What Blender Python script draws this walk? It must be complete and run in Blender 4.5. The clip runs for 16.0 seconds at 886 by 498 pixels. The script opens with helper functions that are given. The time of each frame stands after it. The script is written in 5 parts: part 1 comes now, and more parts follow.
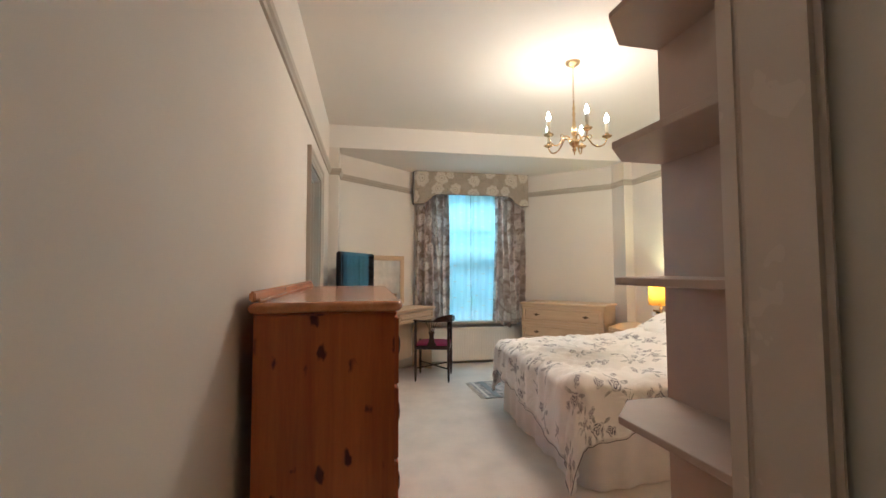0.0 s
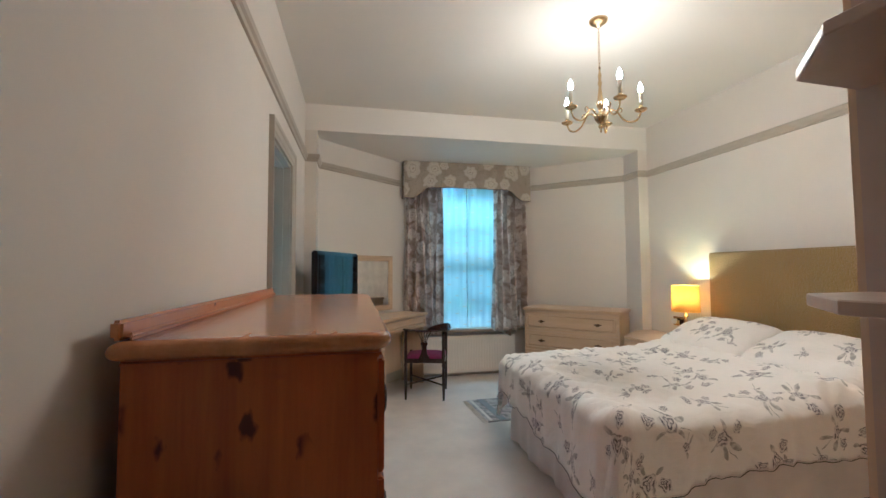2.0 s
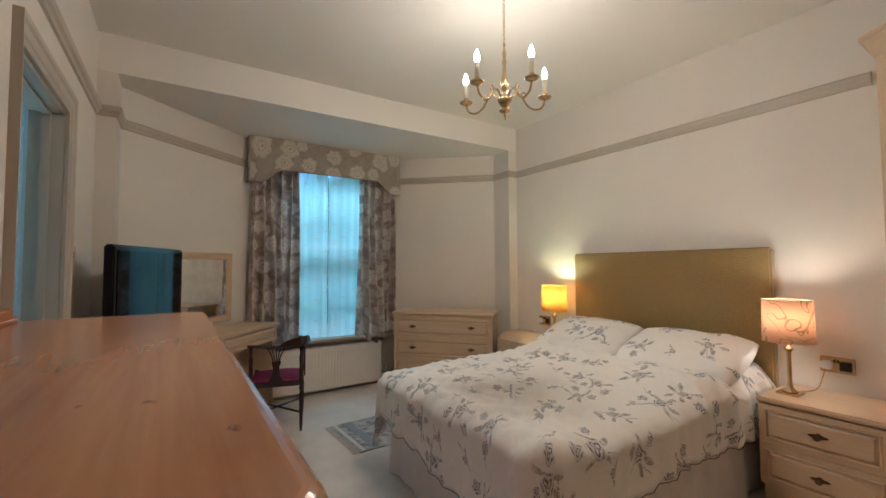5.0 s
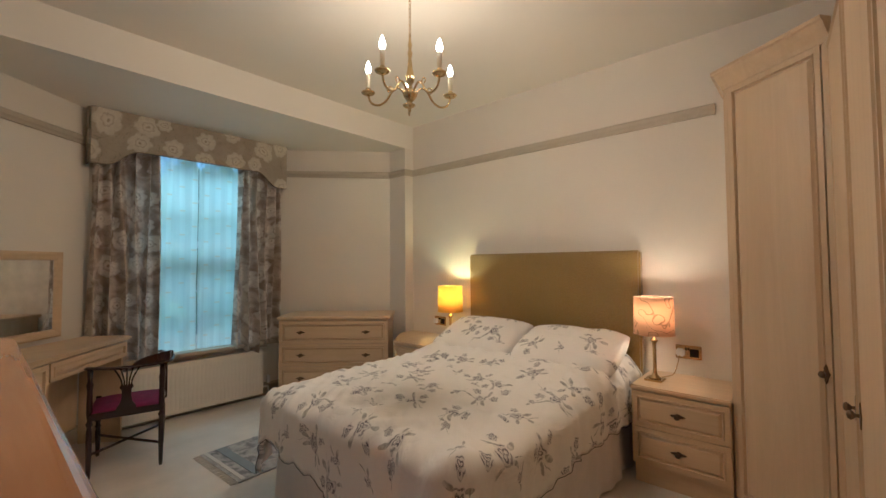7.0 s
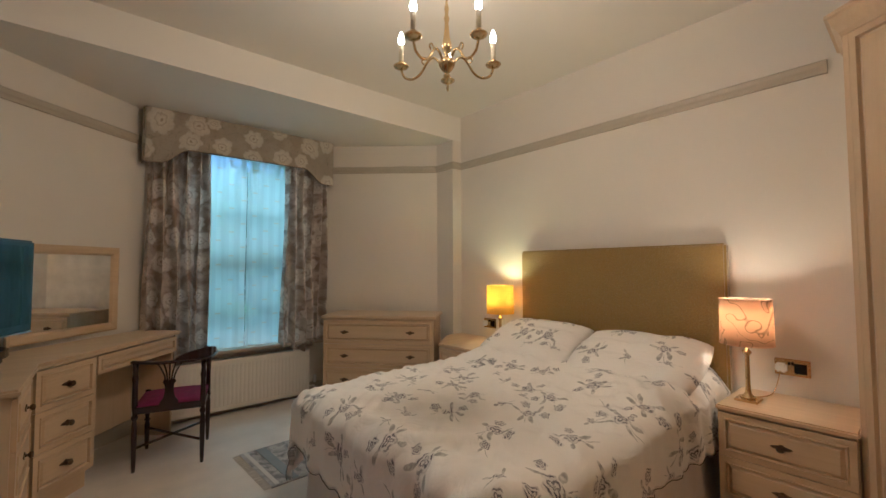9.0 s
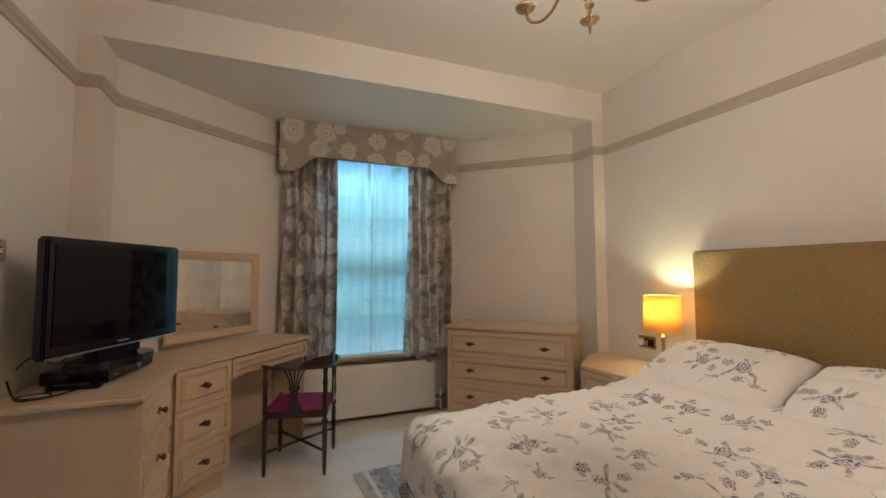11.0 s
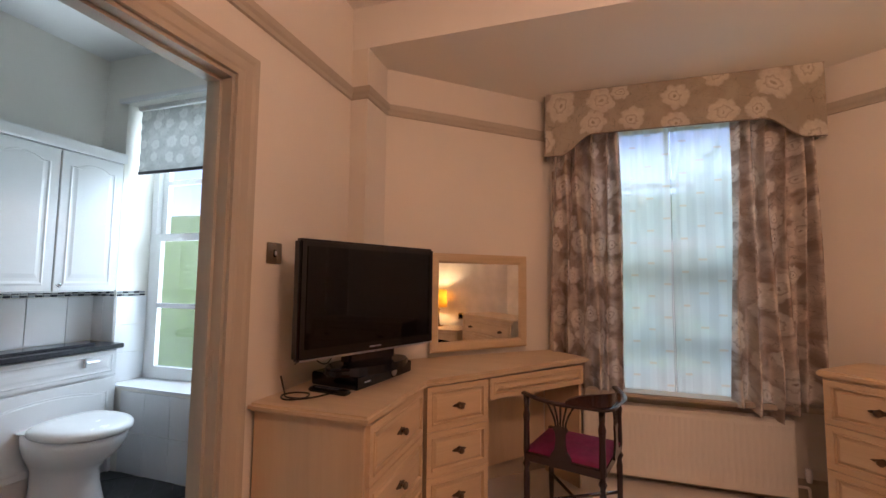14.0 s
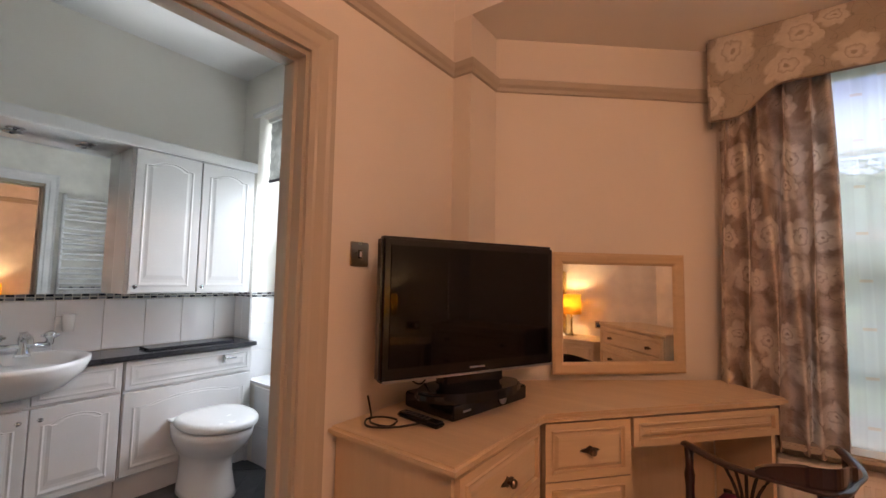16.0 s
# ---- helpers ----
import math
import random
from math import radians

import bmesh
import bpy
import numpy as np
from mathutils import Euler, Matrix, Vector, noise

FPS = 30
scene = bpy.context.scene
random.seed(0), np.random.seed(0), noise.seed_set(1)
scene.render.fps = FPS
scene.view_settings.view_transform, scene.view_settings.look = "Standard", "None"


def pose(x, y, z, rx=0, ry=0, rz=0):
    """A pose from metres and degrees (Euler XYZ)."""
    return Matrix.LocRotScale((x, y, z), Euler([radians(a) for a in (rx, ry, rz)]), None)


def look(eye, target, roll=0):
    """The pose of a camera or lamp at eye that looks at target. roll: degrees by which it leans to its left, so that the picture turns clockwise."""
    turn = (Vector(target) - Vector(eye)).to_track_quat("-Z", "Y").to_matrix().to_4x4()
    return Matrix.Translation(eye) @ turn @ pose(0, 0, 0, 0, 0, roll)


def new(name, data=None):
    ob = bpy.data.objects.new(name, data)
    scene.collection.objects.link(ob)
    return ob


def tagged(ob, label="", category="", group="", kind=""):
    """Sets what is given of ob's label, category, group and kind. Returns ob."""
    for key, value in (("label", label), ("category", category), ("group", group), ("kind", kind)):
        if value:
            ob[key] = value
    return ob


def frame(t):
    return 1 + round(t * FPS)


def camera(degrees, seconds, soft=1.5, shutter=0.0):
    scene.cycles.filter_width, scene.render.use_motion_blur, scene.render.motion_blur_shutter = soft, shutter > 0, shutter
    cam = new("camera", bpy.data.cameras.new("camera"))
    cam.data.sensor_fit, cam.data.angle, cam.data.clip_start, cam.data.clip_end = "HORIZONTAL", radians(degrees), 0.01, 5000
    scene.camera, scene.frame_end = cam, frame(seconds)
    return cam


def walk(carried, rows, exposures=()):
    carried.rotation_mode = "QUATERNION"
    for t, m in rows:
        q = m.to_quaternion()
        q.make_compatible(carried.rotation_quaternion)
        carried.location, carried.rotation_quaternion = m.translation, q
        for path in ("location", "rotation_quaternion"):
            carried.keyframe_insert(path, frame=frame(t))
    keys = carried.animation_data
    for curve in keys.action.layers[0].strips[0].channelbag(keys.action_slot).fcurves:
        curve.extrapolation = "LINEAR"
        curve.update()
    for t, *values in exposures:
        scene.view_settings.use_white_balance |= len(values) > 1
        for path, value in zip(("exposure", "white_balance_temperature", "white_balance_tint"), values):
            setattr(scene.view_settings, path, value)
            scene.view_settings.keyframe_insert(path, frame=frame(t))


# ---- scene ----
cam = camera(94.0, 16.0)
PATH = [
    (0, (0.395, 2.773, 1.222), (0.755, 4.738, 1.321), -0.2),
    (0.5, (0.403, 2.914, 1.231), (0.764, 4.879, 1.329), -0.4),
    (1, (0.429, 3.039, 1.241), (0.801, 5.002, 1.338), -0.4),
    (1.5, (0.452, 3.178, 1.236), (0.834, 5.138, 1.333), -0.4),
    (2, (0.442, 3.336, 1.240), (0.857, 5.290, 1.339), -0.3),
    (2.5, (0.444, 3.446, 1.241), (0.914, 5.388, 1.339), -0.4),
    (3, (0.443, 3.552, 1.245), (1.001, 5.471, 1.340), -0.4),
    (3.5, (0.454, 3.661, 1.259), (1.120, 5.544, 1.347), -0.4),
    (4, (0.455, 3.738, 1.262), (1.256, 5.568, 1.352), -0.4),
    (4.5, (0.465, 3.791, 1.257), (1.396, 5.558, 1.344), -0.3),
    (5, (0.421, 3.885, 1.263), (1.510, 5.561, 1.349), -0.3),
    (7.5, (0.469, 4.049, 1.288), (1.984, 5.353, 1.360), -0.4),
    (8, (0.546, 4.082, 1.276), (2.034, 5.417, 1.353), -0.3),
    (8.5, (0.615, 4.125, 1.257), (2.021, 5.545, 1.338), -0.3),
    (9, (0.686, 4.155, 1.239), (1.985, 5.673, 1.329), -0.2),
    (11.5, (1.029, 4.640, 1.239), (1.605, 6.551, 1.361), -0.1),
    (12, (1.105, 4.766, 1.237), (1.474, 6.728, 1.364), 0.1),
    (12.5, (1.144, 4.877, 1.241), (1.288, 6.867, 1.370), 0.1),
    (13, (1.164, 4.993, 1.251), (1.053, 6.986, 1.377), 0.4),
    (13.5, (1.173, 5.101, 1.248), (0.808, 7.062, 1.385), 0.4),
    (14, (1.157, 5.186, 1.234), (0.552, 7.087, 1.379), 0.6),
    (14.5, (1.110, 5.287, 1.236), (0.311, 7.114, 1.385), 0.8),
    (15, (1.072, 5.373, 1.239), (0.126, 7.128, 1.387), 0.8),
    (15.5, (1.064, 5.465, 1.237), (-0.005, 7.148, 1.387), 0.9),
    (16, (1.100, 5.563, 1.248), (-0.076, 7.174, 1.393), 1.0),
]
EXPOSURES = [
    (0.0, 1.76, 4250, 3), (3.0, 1.20, 3880, 1), (5.0, 1.05, 4200, 2), (7.5, 0.85, 4650, 4), (9.0, 0.82, 4600, 4),
    (11.5, 1.05, 4450, 3), (12.5, 0.98, 4750, 7), (13.0, 0.98, 5150, 21), (13.5, 1.05, 5500, 29), (14.0, 1.12, 5950, 39), (15.5, 1.12, 6350, 45), (16.0, 1.14, 6650, 46),
]
walk(cam, [(t, look(eye, target, roll)) for t, eye, target, roll in PATH], EXPOSURES)

# ---- world and sun ----
world = bpy.data.worlds.new("world")
scene.world = world
world.use_nodes = True
wn = world.node_tree.nodes
sky = wn.new("ShaderNodeTexSky")
sky.sky_type, sky.sun_disc = "NISHITA", False
sky.sun_elevation, sky.sun_rotation = radians(42), radians(200)
world.node_tree.links.new(sky.outputs[0], wn["Background"].inputs[0])
wn["Background"].inputs[1].default_value = 0.15
sun = new("sun", bpy.data.lights.new("sun", "SUN"))
sun.data.energy, sun.data.angle, sun.data.color = 2.5, radians(12), (1.0, 0.95, 0.88)
sun.matrix_world = look((4, -8, 9), (0, 0, 0))


def window_daylight(name, place, target, w, h, power, col=(0.72, 0.97, 0.90)):
    """Added area lamp outside a window's opening, standing in for outdoor light falling in."""
    li = new(name, bpy.data.lights.new(name, "AREA"))
    li.data.shape, li.data.size, li.data.size_y, li.data.energy, li.data.color = "RECTANGLE", w, h, power, col
    li.matrix_world = look(place, target)


window_daylight("daylight_bay", (1.77, 9.9, 3.75), (1.77, 8.9, 3.0), 2.4, 1.0, 42, (0.68, 0.96, 0.93))
# This lamp also stands in for bright sky behind the upper panes.
window_daylight("daylight_bathroom", (-1.17, 8.35, 2.45), (-1.17, 7.35, 2.57), 1.9, 1.0, 38, (0.72, 1.0, 0.93))
# Unseen lamp below the sill, added to brighten the bathroom ceiling like ground bounce.
window_daylight("lawn_bounce_fill", (-1.17, 8.15, -0.2), (-1.17, 7.35, 0.9), 1.9, 0.7, 42, (0.74, 1.0, 0.88))


# ---- materials ----
def material(name, rough=0.6, metal=0.0):
    m = bpy.data.materials.new(name)
    m.use_nodes = True
    b = m.node_tree.nodes["Principled BSDF"]
    b.inputs["Roughness"].default_value, b.inputs["Metallic"].default_value = rough, metal
    return m, m.node_tree.nodes, m.node_tree.links, b


def mapped(n, l, scale, kind="Object"):
    co, mp = n.new("ShaderNodeTexCoord"), n.new("ShaderNodeMapping")
    mp.inputs["Scale"].default_value = scale if isinstance(scale, tuple) else (scale,) * 3
    l.new(co.outputs[kind], mp.inputs[0])
    return mp.outputs[0]


def noise_tex(n, l, vec, scale, detail=3.0, dist=0.0):
    t = n.new("ShaderNodeTexNoise")
    t.inputs["Scale"].default_value, t.inputs["Detail"].default_value, t.inputs["Distortion"].default_value = scale, detail, dist
    l.new(vec, t.inputs["Vector"])
    return t.outputs["Fac"]


def ramp(n, l, fac, stops):
    r = n.new("ShaderNodeValToRGB")
    while len(r.color_ramp.elements) < len(stops):
        r.color_ramp.elements.new(0.5)
    for e, (p, c) in zip(r.color_ramp.elements, stops):
        e.position, e.color = p, (*c, 1) if len(c) == 3 else c
    l.new(fac, r.inputs[0])
    return r.outputs[0]


def mixed(n, l, fac, a, b):
    m = n.new("ShaderNodeMix")
    m.data_type = "RGBA"
    for sock, v in ((m.inputs[0], fac), (m.inputs[6], a), (m.inputs[7], b)):
        if isinstance(v, (tuple, float, int)):
            sock.default_value = (*v, 1) if isinstance(v, tuple) else v
        else:
            l.new(v, sock)
    return m.outputs[2]


def maths(n, l, op, a, b=0.0):
    m = n.new("ShaderNodeMath")
    m.operation = op
    for sock, v in zip(m.inputs, (a, b)):
        if isinstance(v, (float, int)):
            sock.default_value = v
        else:
            l.new(v, sock)
    return m.outputs[0]


def bump(n, l, bsdf, height, strength, dist=0.01):
    b = n.new("ShaderNodeBump")
    b.inputs["Strength"].default_value, b.inputs["Distance"].default_value = strength, dist
    l.new(height, b.inputs["Height"])
    l.new(b.outputs[0], bsdf.inputs["Normal"])


def plain(name, col, rough=0.6, metal=0.0, vary=0.06, scale=6.0, bumps=0.0, fine=80.0):
    m, n, l, b = material(name, rough, metal)
    v = mapped(n, l, 1.0)
    big = noise_tex(n, l, v, scale)
    lo, hi = tuple(c * (1 - vary) for c in col), tuple(min(1, c * (1 + vary)) for c in col)
    l.new(ramp(n, l, big, [(0.3, lo), (0.7, hi)]), b.inputs["Base Color"])
    l.new(ramp(n, l, noise_tex(n, l, v, scale * 3), [(0.3, (rough * 0.88,) * 3), (0.7, (min(1, rough * 1.1),) * 3)]), b.inputs["Roughness"])
    if bumps:
        bump(n, l, b, noise_tex(n, l, v, fine, 4), bumps, 0.004)
    return m


def wood(name, light, dark, axis=2, rough=0.4, scale=9.0, knots=False, coat=0.0):
    m, n, l, b = material(name, rough)
    s = [scale, scale, scale]
    s[axis] = scale * 0.07
    v = mapped(n, l, tuple(s))
    g = noise_tex(n, l, v, 2.2, 5, 1.2)
    fine = noise_tex(n, l, mapped(n, l, tuple(k * 7 for k in s)), 3.0, 3)
    col = ramp(n, l, maths(n, l, "ADD", maths(n, l, "MULTIPLY", g, 0.75), maths(n, l, "MULTIPLY", fine, 0.25)), [(0.3, dark), (0.68, light)])
    if knots:
        ks = [15.0, 15.0, 15.0]
        ks[axis] = 8.0
        vo = n.new("ShaderNodeTexVoronoi")
        vo.inputs["Scale"].default_value = 1.0
        mv = n.new("ShaderNodeVectorMath")
        mv.operation = "ADD"
        nz = n.new("ShaderNodeTexNoise")
        nz.inputs["Scale"].default_value = 3.0
        mp = mapped(n, l, tuple(ks))
        l.new(mp, nz.inputs["Vector"])
        sc = n.new("ShaderNodeVectorMath")
        sc.operation = "SCALE"
        sc.inputs[3].default_value = 0.35
        l.new(nz.outputs["Color"], sc.inputs[0])
        l.new(mp, mv.inputs[0])
        l.new(sc.outputs[0], mv.inputs[1])
        l.new(mv.outputs[0], vo.inputs["Vector"])
        k = ramp(n, l, vo.outputs["Distance"], [(knots, (1, 1, 1)), (knots + 0.08, (0, 0, 0))])
        gate = ramp(n, l, noise_tex(n, l, mp, 0.9, 0), [(0.40, (0, 0, 0)), (0.46, (1, 1, 1))])
        col = mixed(n, l, maths(n, l, "MULTIPLY", k, gate), col, (dark[0] * 0.26, dark[1] * 0.22, dark[2] * 0.3))
    l.new(col, b.inputs["Base Color"])
    b.inputs["Coat Weight"].default_value, b.inputs["Coat Roughness"].default_value = coat, 0.15
    bump(n, l, b, fine, 0.05, 0.002)
    return m


def woven(name, light, dark):
    """Satin weave with fine ribs and small shimmering flecks."""
    m, n, l, b = material(name, 0.30)
    rib = noise_tex(n, l, mapped(n, l, (1, 24, 90)), 2.0, 2)
    fleck = noise_tex(n, l, mapped(n, l, (1, 34, 48)), 2.6, 2, 0.6)
    l.new(ramp(n, l, maths(n, l, "ADD", maths(n, l, "MULTIPLY", rib, 0.6), maths(n, l, "MULTIPLY", fleck, 0.4)), [(0.35, dark), (0.65, light)]), b.inputs["Base Color"])
    b.inputs["Sheen Weight"].default_value = 0.5
    bump(n, l, b, maths(n, l, "ADD", fleck, maths(n, l, "MULTIPLY", rib, 0.5)), 0.9, 0.008)
    return m


def metal(name, col, rough=0.25):
    return plain(name, col, rough, 1.0, 0.1, 12.0)


def glow(name, col, strength):
    m, n, l, b = material(name, 0.5)
    b.inputs["Base Color"].default_value = (*col, 1)
    b.inputs["Emission Color"].default_value = (*col, 1)
    b.inputs["Emission Strength"].default_value = strength
    return m


def motif(n, l, vec, scale, rand=0.8, wobble=0.0):
    """Scattered print motifs: distance and angle from the nearest centre, and a random number of its own."""
    if wobble:
        nz, sc, ad = n.new("ShaderNodeTexNoise"), n.new("ShaderNodeVectorMath"), n.new("ShaderNodeVectorMath")
        nz.inputs["Scale"].default_value, nz.inputs["Detail"].default_value = 16.0, 2
        sc.operation, ad.operation = "SCALE", "ADD"
        sc.inputs[3].default_value = wobble
        l.new(vec, nz.inputs["Vector"])
        l.new(nz.outputs["Color"], sc.inputs[0])
        l.new(vec, ad.inputs[0])
        l.new(sc.outputs[0], ad.inputs[1])
        vec = ad.outputs[0]
    vo, sub, sep, cs = n.new("ShaderNodeTexVoronoi"), n.new("ShaderNodeVectorMath"), n.new("ShaderNodeSeparateXYZ"), n.new("ShaderNodeSeparateColor")
    vo.voronoi_dimensions = "2D"
    vo.inputs["Scale"].default_value, vo.inputs["Randomness"].default_value = scale, rand
    l.new(vec, vo.inputs["Vector"])
    sub.operation = "SUBTRACT"
    l.new(vec, sub.inputs[0])
    l.new(vo.outputs["Position"], sub.inputs[1])
    l.new(sub.outputs[0], sep.inputs[0])
    l.new(vo.outputs["Color"], cs.inputs[0])
    x, y = sep.outputs[0], sep.outputs[1]
    r = maths(n, l, "SQRT", maths(n, l, "ADD", maths(n, l, "MULTIPLY", x, x), maths(n, l, "MULTIPLY", y, y)))
    return r, maths(n, l, "ARCTAN2", y, x), cs.outputs[0]


def lobes(n, l, ang, rnd, count, power):
    """Petal or leaf tips round a centre, turned at random."""
    a = maths(n, l, "ADD", maths(n, l, "MULTIPLY", ang, count / 2), maths(n, l, "MULTIPLY", rnd, 20.0))
    return maths(n, l, "POWER", maths(n, l, "ABSOLUTE", maths(n, l, "COSINE", a)), power)


def below(n, l, value, edge, soft):
    """1 where value lies under edge, fading over soft."""
    d = maths(n, l, "DIVIDE", maths(n, l, "SUBTRACT", edge, value), soft)
    m = maths(n, l, "MAXIMUM", d, 0.0)
    return maths(n, l, "MINIMUM", m, 1.0)


def uvs(n, l, sx, sy):
    co, mp = n.new("ShaderNodeTexCoord"), n.new("ShaderNodeMapping")
    mp.inputs["Scale"].default_value = (sx, sy, 1)
    l.new(co.outputs["UV"], mp.inputs[0])
    return mp.outputs[0]


def ellipse(n, l, vec, cx, cy, a, b, turn=0.0):
    """Distance from an oval's centre, 1 on its rim, and the angle round it."""
    mp, ln, sep = n.new("ShaderNodeMapping"), n.new("ShaderNodeVectorMath"), n.new("ShaderNodeSeparateXYZ")
    mp.vector_type = "TEXTURE"
    mp.inputs["Location"].default_value, mp.inputs["Rotation"].default_value, mp.inputs["Scale"].default_value = (cx, cy, 0), (0, 0, turn), (a, b, 1)
    l.new(vec, mp.inputs[0])
    ln.operation = "LENGTH"
    l.new(mp.outputs[0], ln.inputs[0])
    l.new(mp.outputs[0], sep.inputs[0])
    return ln.outputs["Value"], maths(n, l, "ARCTAN2", sep.outputs[1], sep.outputs[0])


def sprays(n, l, scale, off, rand, wobble):
    """Coordinates round the nearest spray of a print, each spray turned its own way, and its random number."""
    w = mapped(n, l, 1.0, "UV")
    w.node.inputs["Location"].default_value = (off, off * 0.6, 0)
    nz, ad, sc = n.new("ShaderNodeTexNoise"), n.new("ShaderNodeVectorMath"), n.new("ShaderNodeVectorMath")
    nz.noise_dimensions = "2D"
    nz.inputs["Scale"].default_value, nz.inputs["Detail"].default_value = 14.0, 2
    sc.operation, ad.operation, sc.inputs[3].default_value = "SCALE", "ADD", wobble
    l.new(w, nz.inputs["Vector"])
    l.new(nz.outputs["Color"], sc.inputs[0])
    l.new(w, ad.inputs[0])
    l.new(sc.outputs[0], ad.inputs[1])
    vo, sub, cs, flat, rot = n.new("ShaderNodeTexVoronoi"), n.new("ShaderNodeVectorMath"), n.new("ShaderNodeSeparateColor"), n.new("ShaderNodeVectorMath"), n.new("ShaderNodeVectorRotate")
    vo.voronoi_dimensions = "2D"
    vo.inputs["Scale"].default_value, vo.inputs["Randomness"].default_value = scale, rand
    l.new(ad.outputs[0], vo.inputs["Vector"])
    sub.operation, flat.operation = "SUBTRACT", "MULTIPLY"
    l.new(ad.outputs[0], sub.inputs[0])
    l.new(vo.outputs["Position"], sub.inputs[1])
    l.new(sub.outputs[0], flat.inputs[0])
    flat.inputs[1].default_value = (1, 1, 0)
    l.new(vo.outputs["Color"], cs.inputs[0])
    rot.rotation_type = "Z_AXIS"
    l.new(flat.outputs[0], rot.inputs["Vector"])
    l.new(maths(n, l, "MULTIPLY", cs.outputs[0], 6.283), rot.inputs["Angle"])
    return rot.outputs[0], cs.outputs[1]


def rose_fabric(name):
    """White cotton printed with brushed grey roses, their leaves and stems."""
    m, n, l, b = material(name, 0.85)
    v = uvs(n, l, 1, 1)
    brush = noise_tex(n, l, v, 95, 2, 1.0)
    patchy = ramp(n, l, noise_tex(n, l, v, 38, 2), [(0.36, (0.35,) * 3), (0.58, (1.0,) * 3)])
    col = (0.87, 0.84, 0.79)
    layers = (
        (3.7, 0.0, 0.62, [(0.0, 0.0, 0.046, 0.042), (0.076, 0.032, 0.034, 0.030), (-0.004, -0.074, 0.026, 0.029)],
         [(-0.062, 0.022, 0.030, 0.011, -0.4), (-0.058, -0.024, 0.030, 0.012, 0.4), (0.046, -0.040, 0.028, 0.011, -0.6), (0.014, 0.060, 0.024, 0.010, 1.3)],
         [(-0.080, 0.0, 0.034, 0.0022, 0.1)], 0.0),
        (5.4, 1.37, 0.7, [(0.0, 0.0, 0.027, 0.024)],
         [(-0.034, 0.012, 0.018, 0.008, -0.4), (0.030, 0.022, 0.016, 0.007, 0.7)],
         [(-0.045, -0.012, 0.032, 0.0018, 0.3)], 0.58),
    )
    for scale, off, rand, roses, leaves, stems, gate_at in layers:
        p, rnd = sprays(n, l, scale, off, rand, 0.024)
        gate = ramp(n, l, rnd, [(gate_at, (0, 0, 0)), (gate_at + 0.01, (1, 1, 1))]) if gate_at else 1.0
        leafy_bits = None
        for cx, cy, a, c, t in leaves + stems:
            q, _ang = ellipse(n, l, p, cx, cy, a, c, t)
            k = below(n, l, q, 1.0, 0.22)
            leafy_bits = k if leafy_bits is None else maths(n, l, "MAXIMUM", leafy_bits, k)
        col = mixed(n, l, maths(n, l, "MULTIPLY", maths(n, l, "MULTIPLY", leafy_bits, maths(n, l, "MULTIPLY", patchy, 0.72)), gate), col, (0.16, 0.165, 0.158))
        for cx, cy, a, c in roses:
            q, ang = ellipse(n, l, p, cx, cy, a, c)
            rim = maths(n, l, "ADD", 0.92, maths(n, l, "MULTIPLY", maths(n, l, "SINE", maths(n, l, "MULTIPLY", ang, 5.0)), 0.12))
            curl = maths(n, l, "SINE", maths(n, l, "ADD", maths(n, l, "MULTIPLY", q, 15.0), maths(n, l, "ADD", maths(n, l, "MULTIPLY", maths(n, l, "SINE", maths(n, l, "MULTIPLY", ang, 3.0)), 2.4), maths(n, l, "MULTIPLY", brush, 6.0))))
            petal = ramp(n, l, curl, [(0.0, (0.24,) * 3), (0.45, (1.0,) * 3)])
            col = mixed(n, l, maths(n, l, "MULTIPLY", maths(n, l, "MULTIPLY", maths(n, l, "MULTIPLY", below(n, l, q, rim, 0.28), petal), maths(n, l, "ADD", maths(n, l, "MULTIPLY", patchy, 0.5), 0.5)), gate), col, (0.085, 0.080, 0.115))
    l.new(col, b.inputs["Base Color"])
    b.inputs["Sheen Weight"].default_value = 0.2
    bump(n, l, b, noise_tex(n, l, mapped(n, l, (1.0, 1.6, 1), "UV"), 8, 4, 1.2), 0.6, 0.02)
    return m


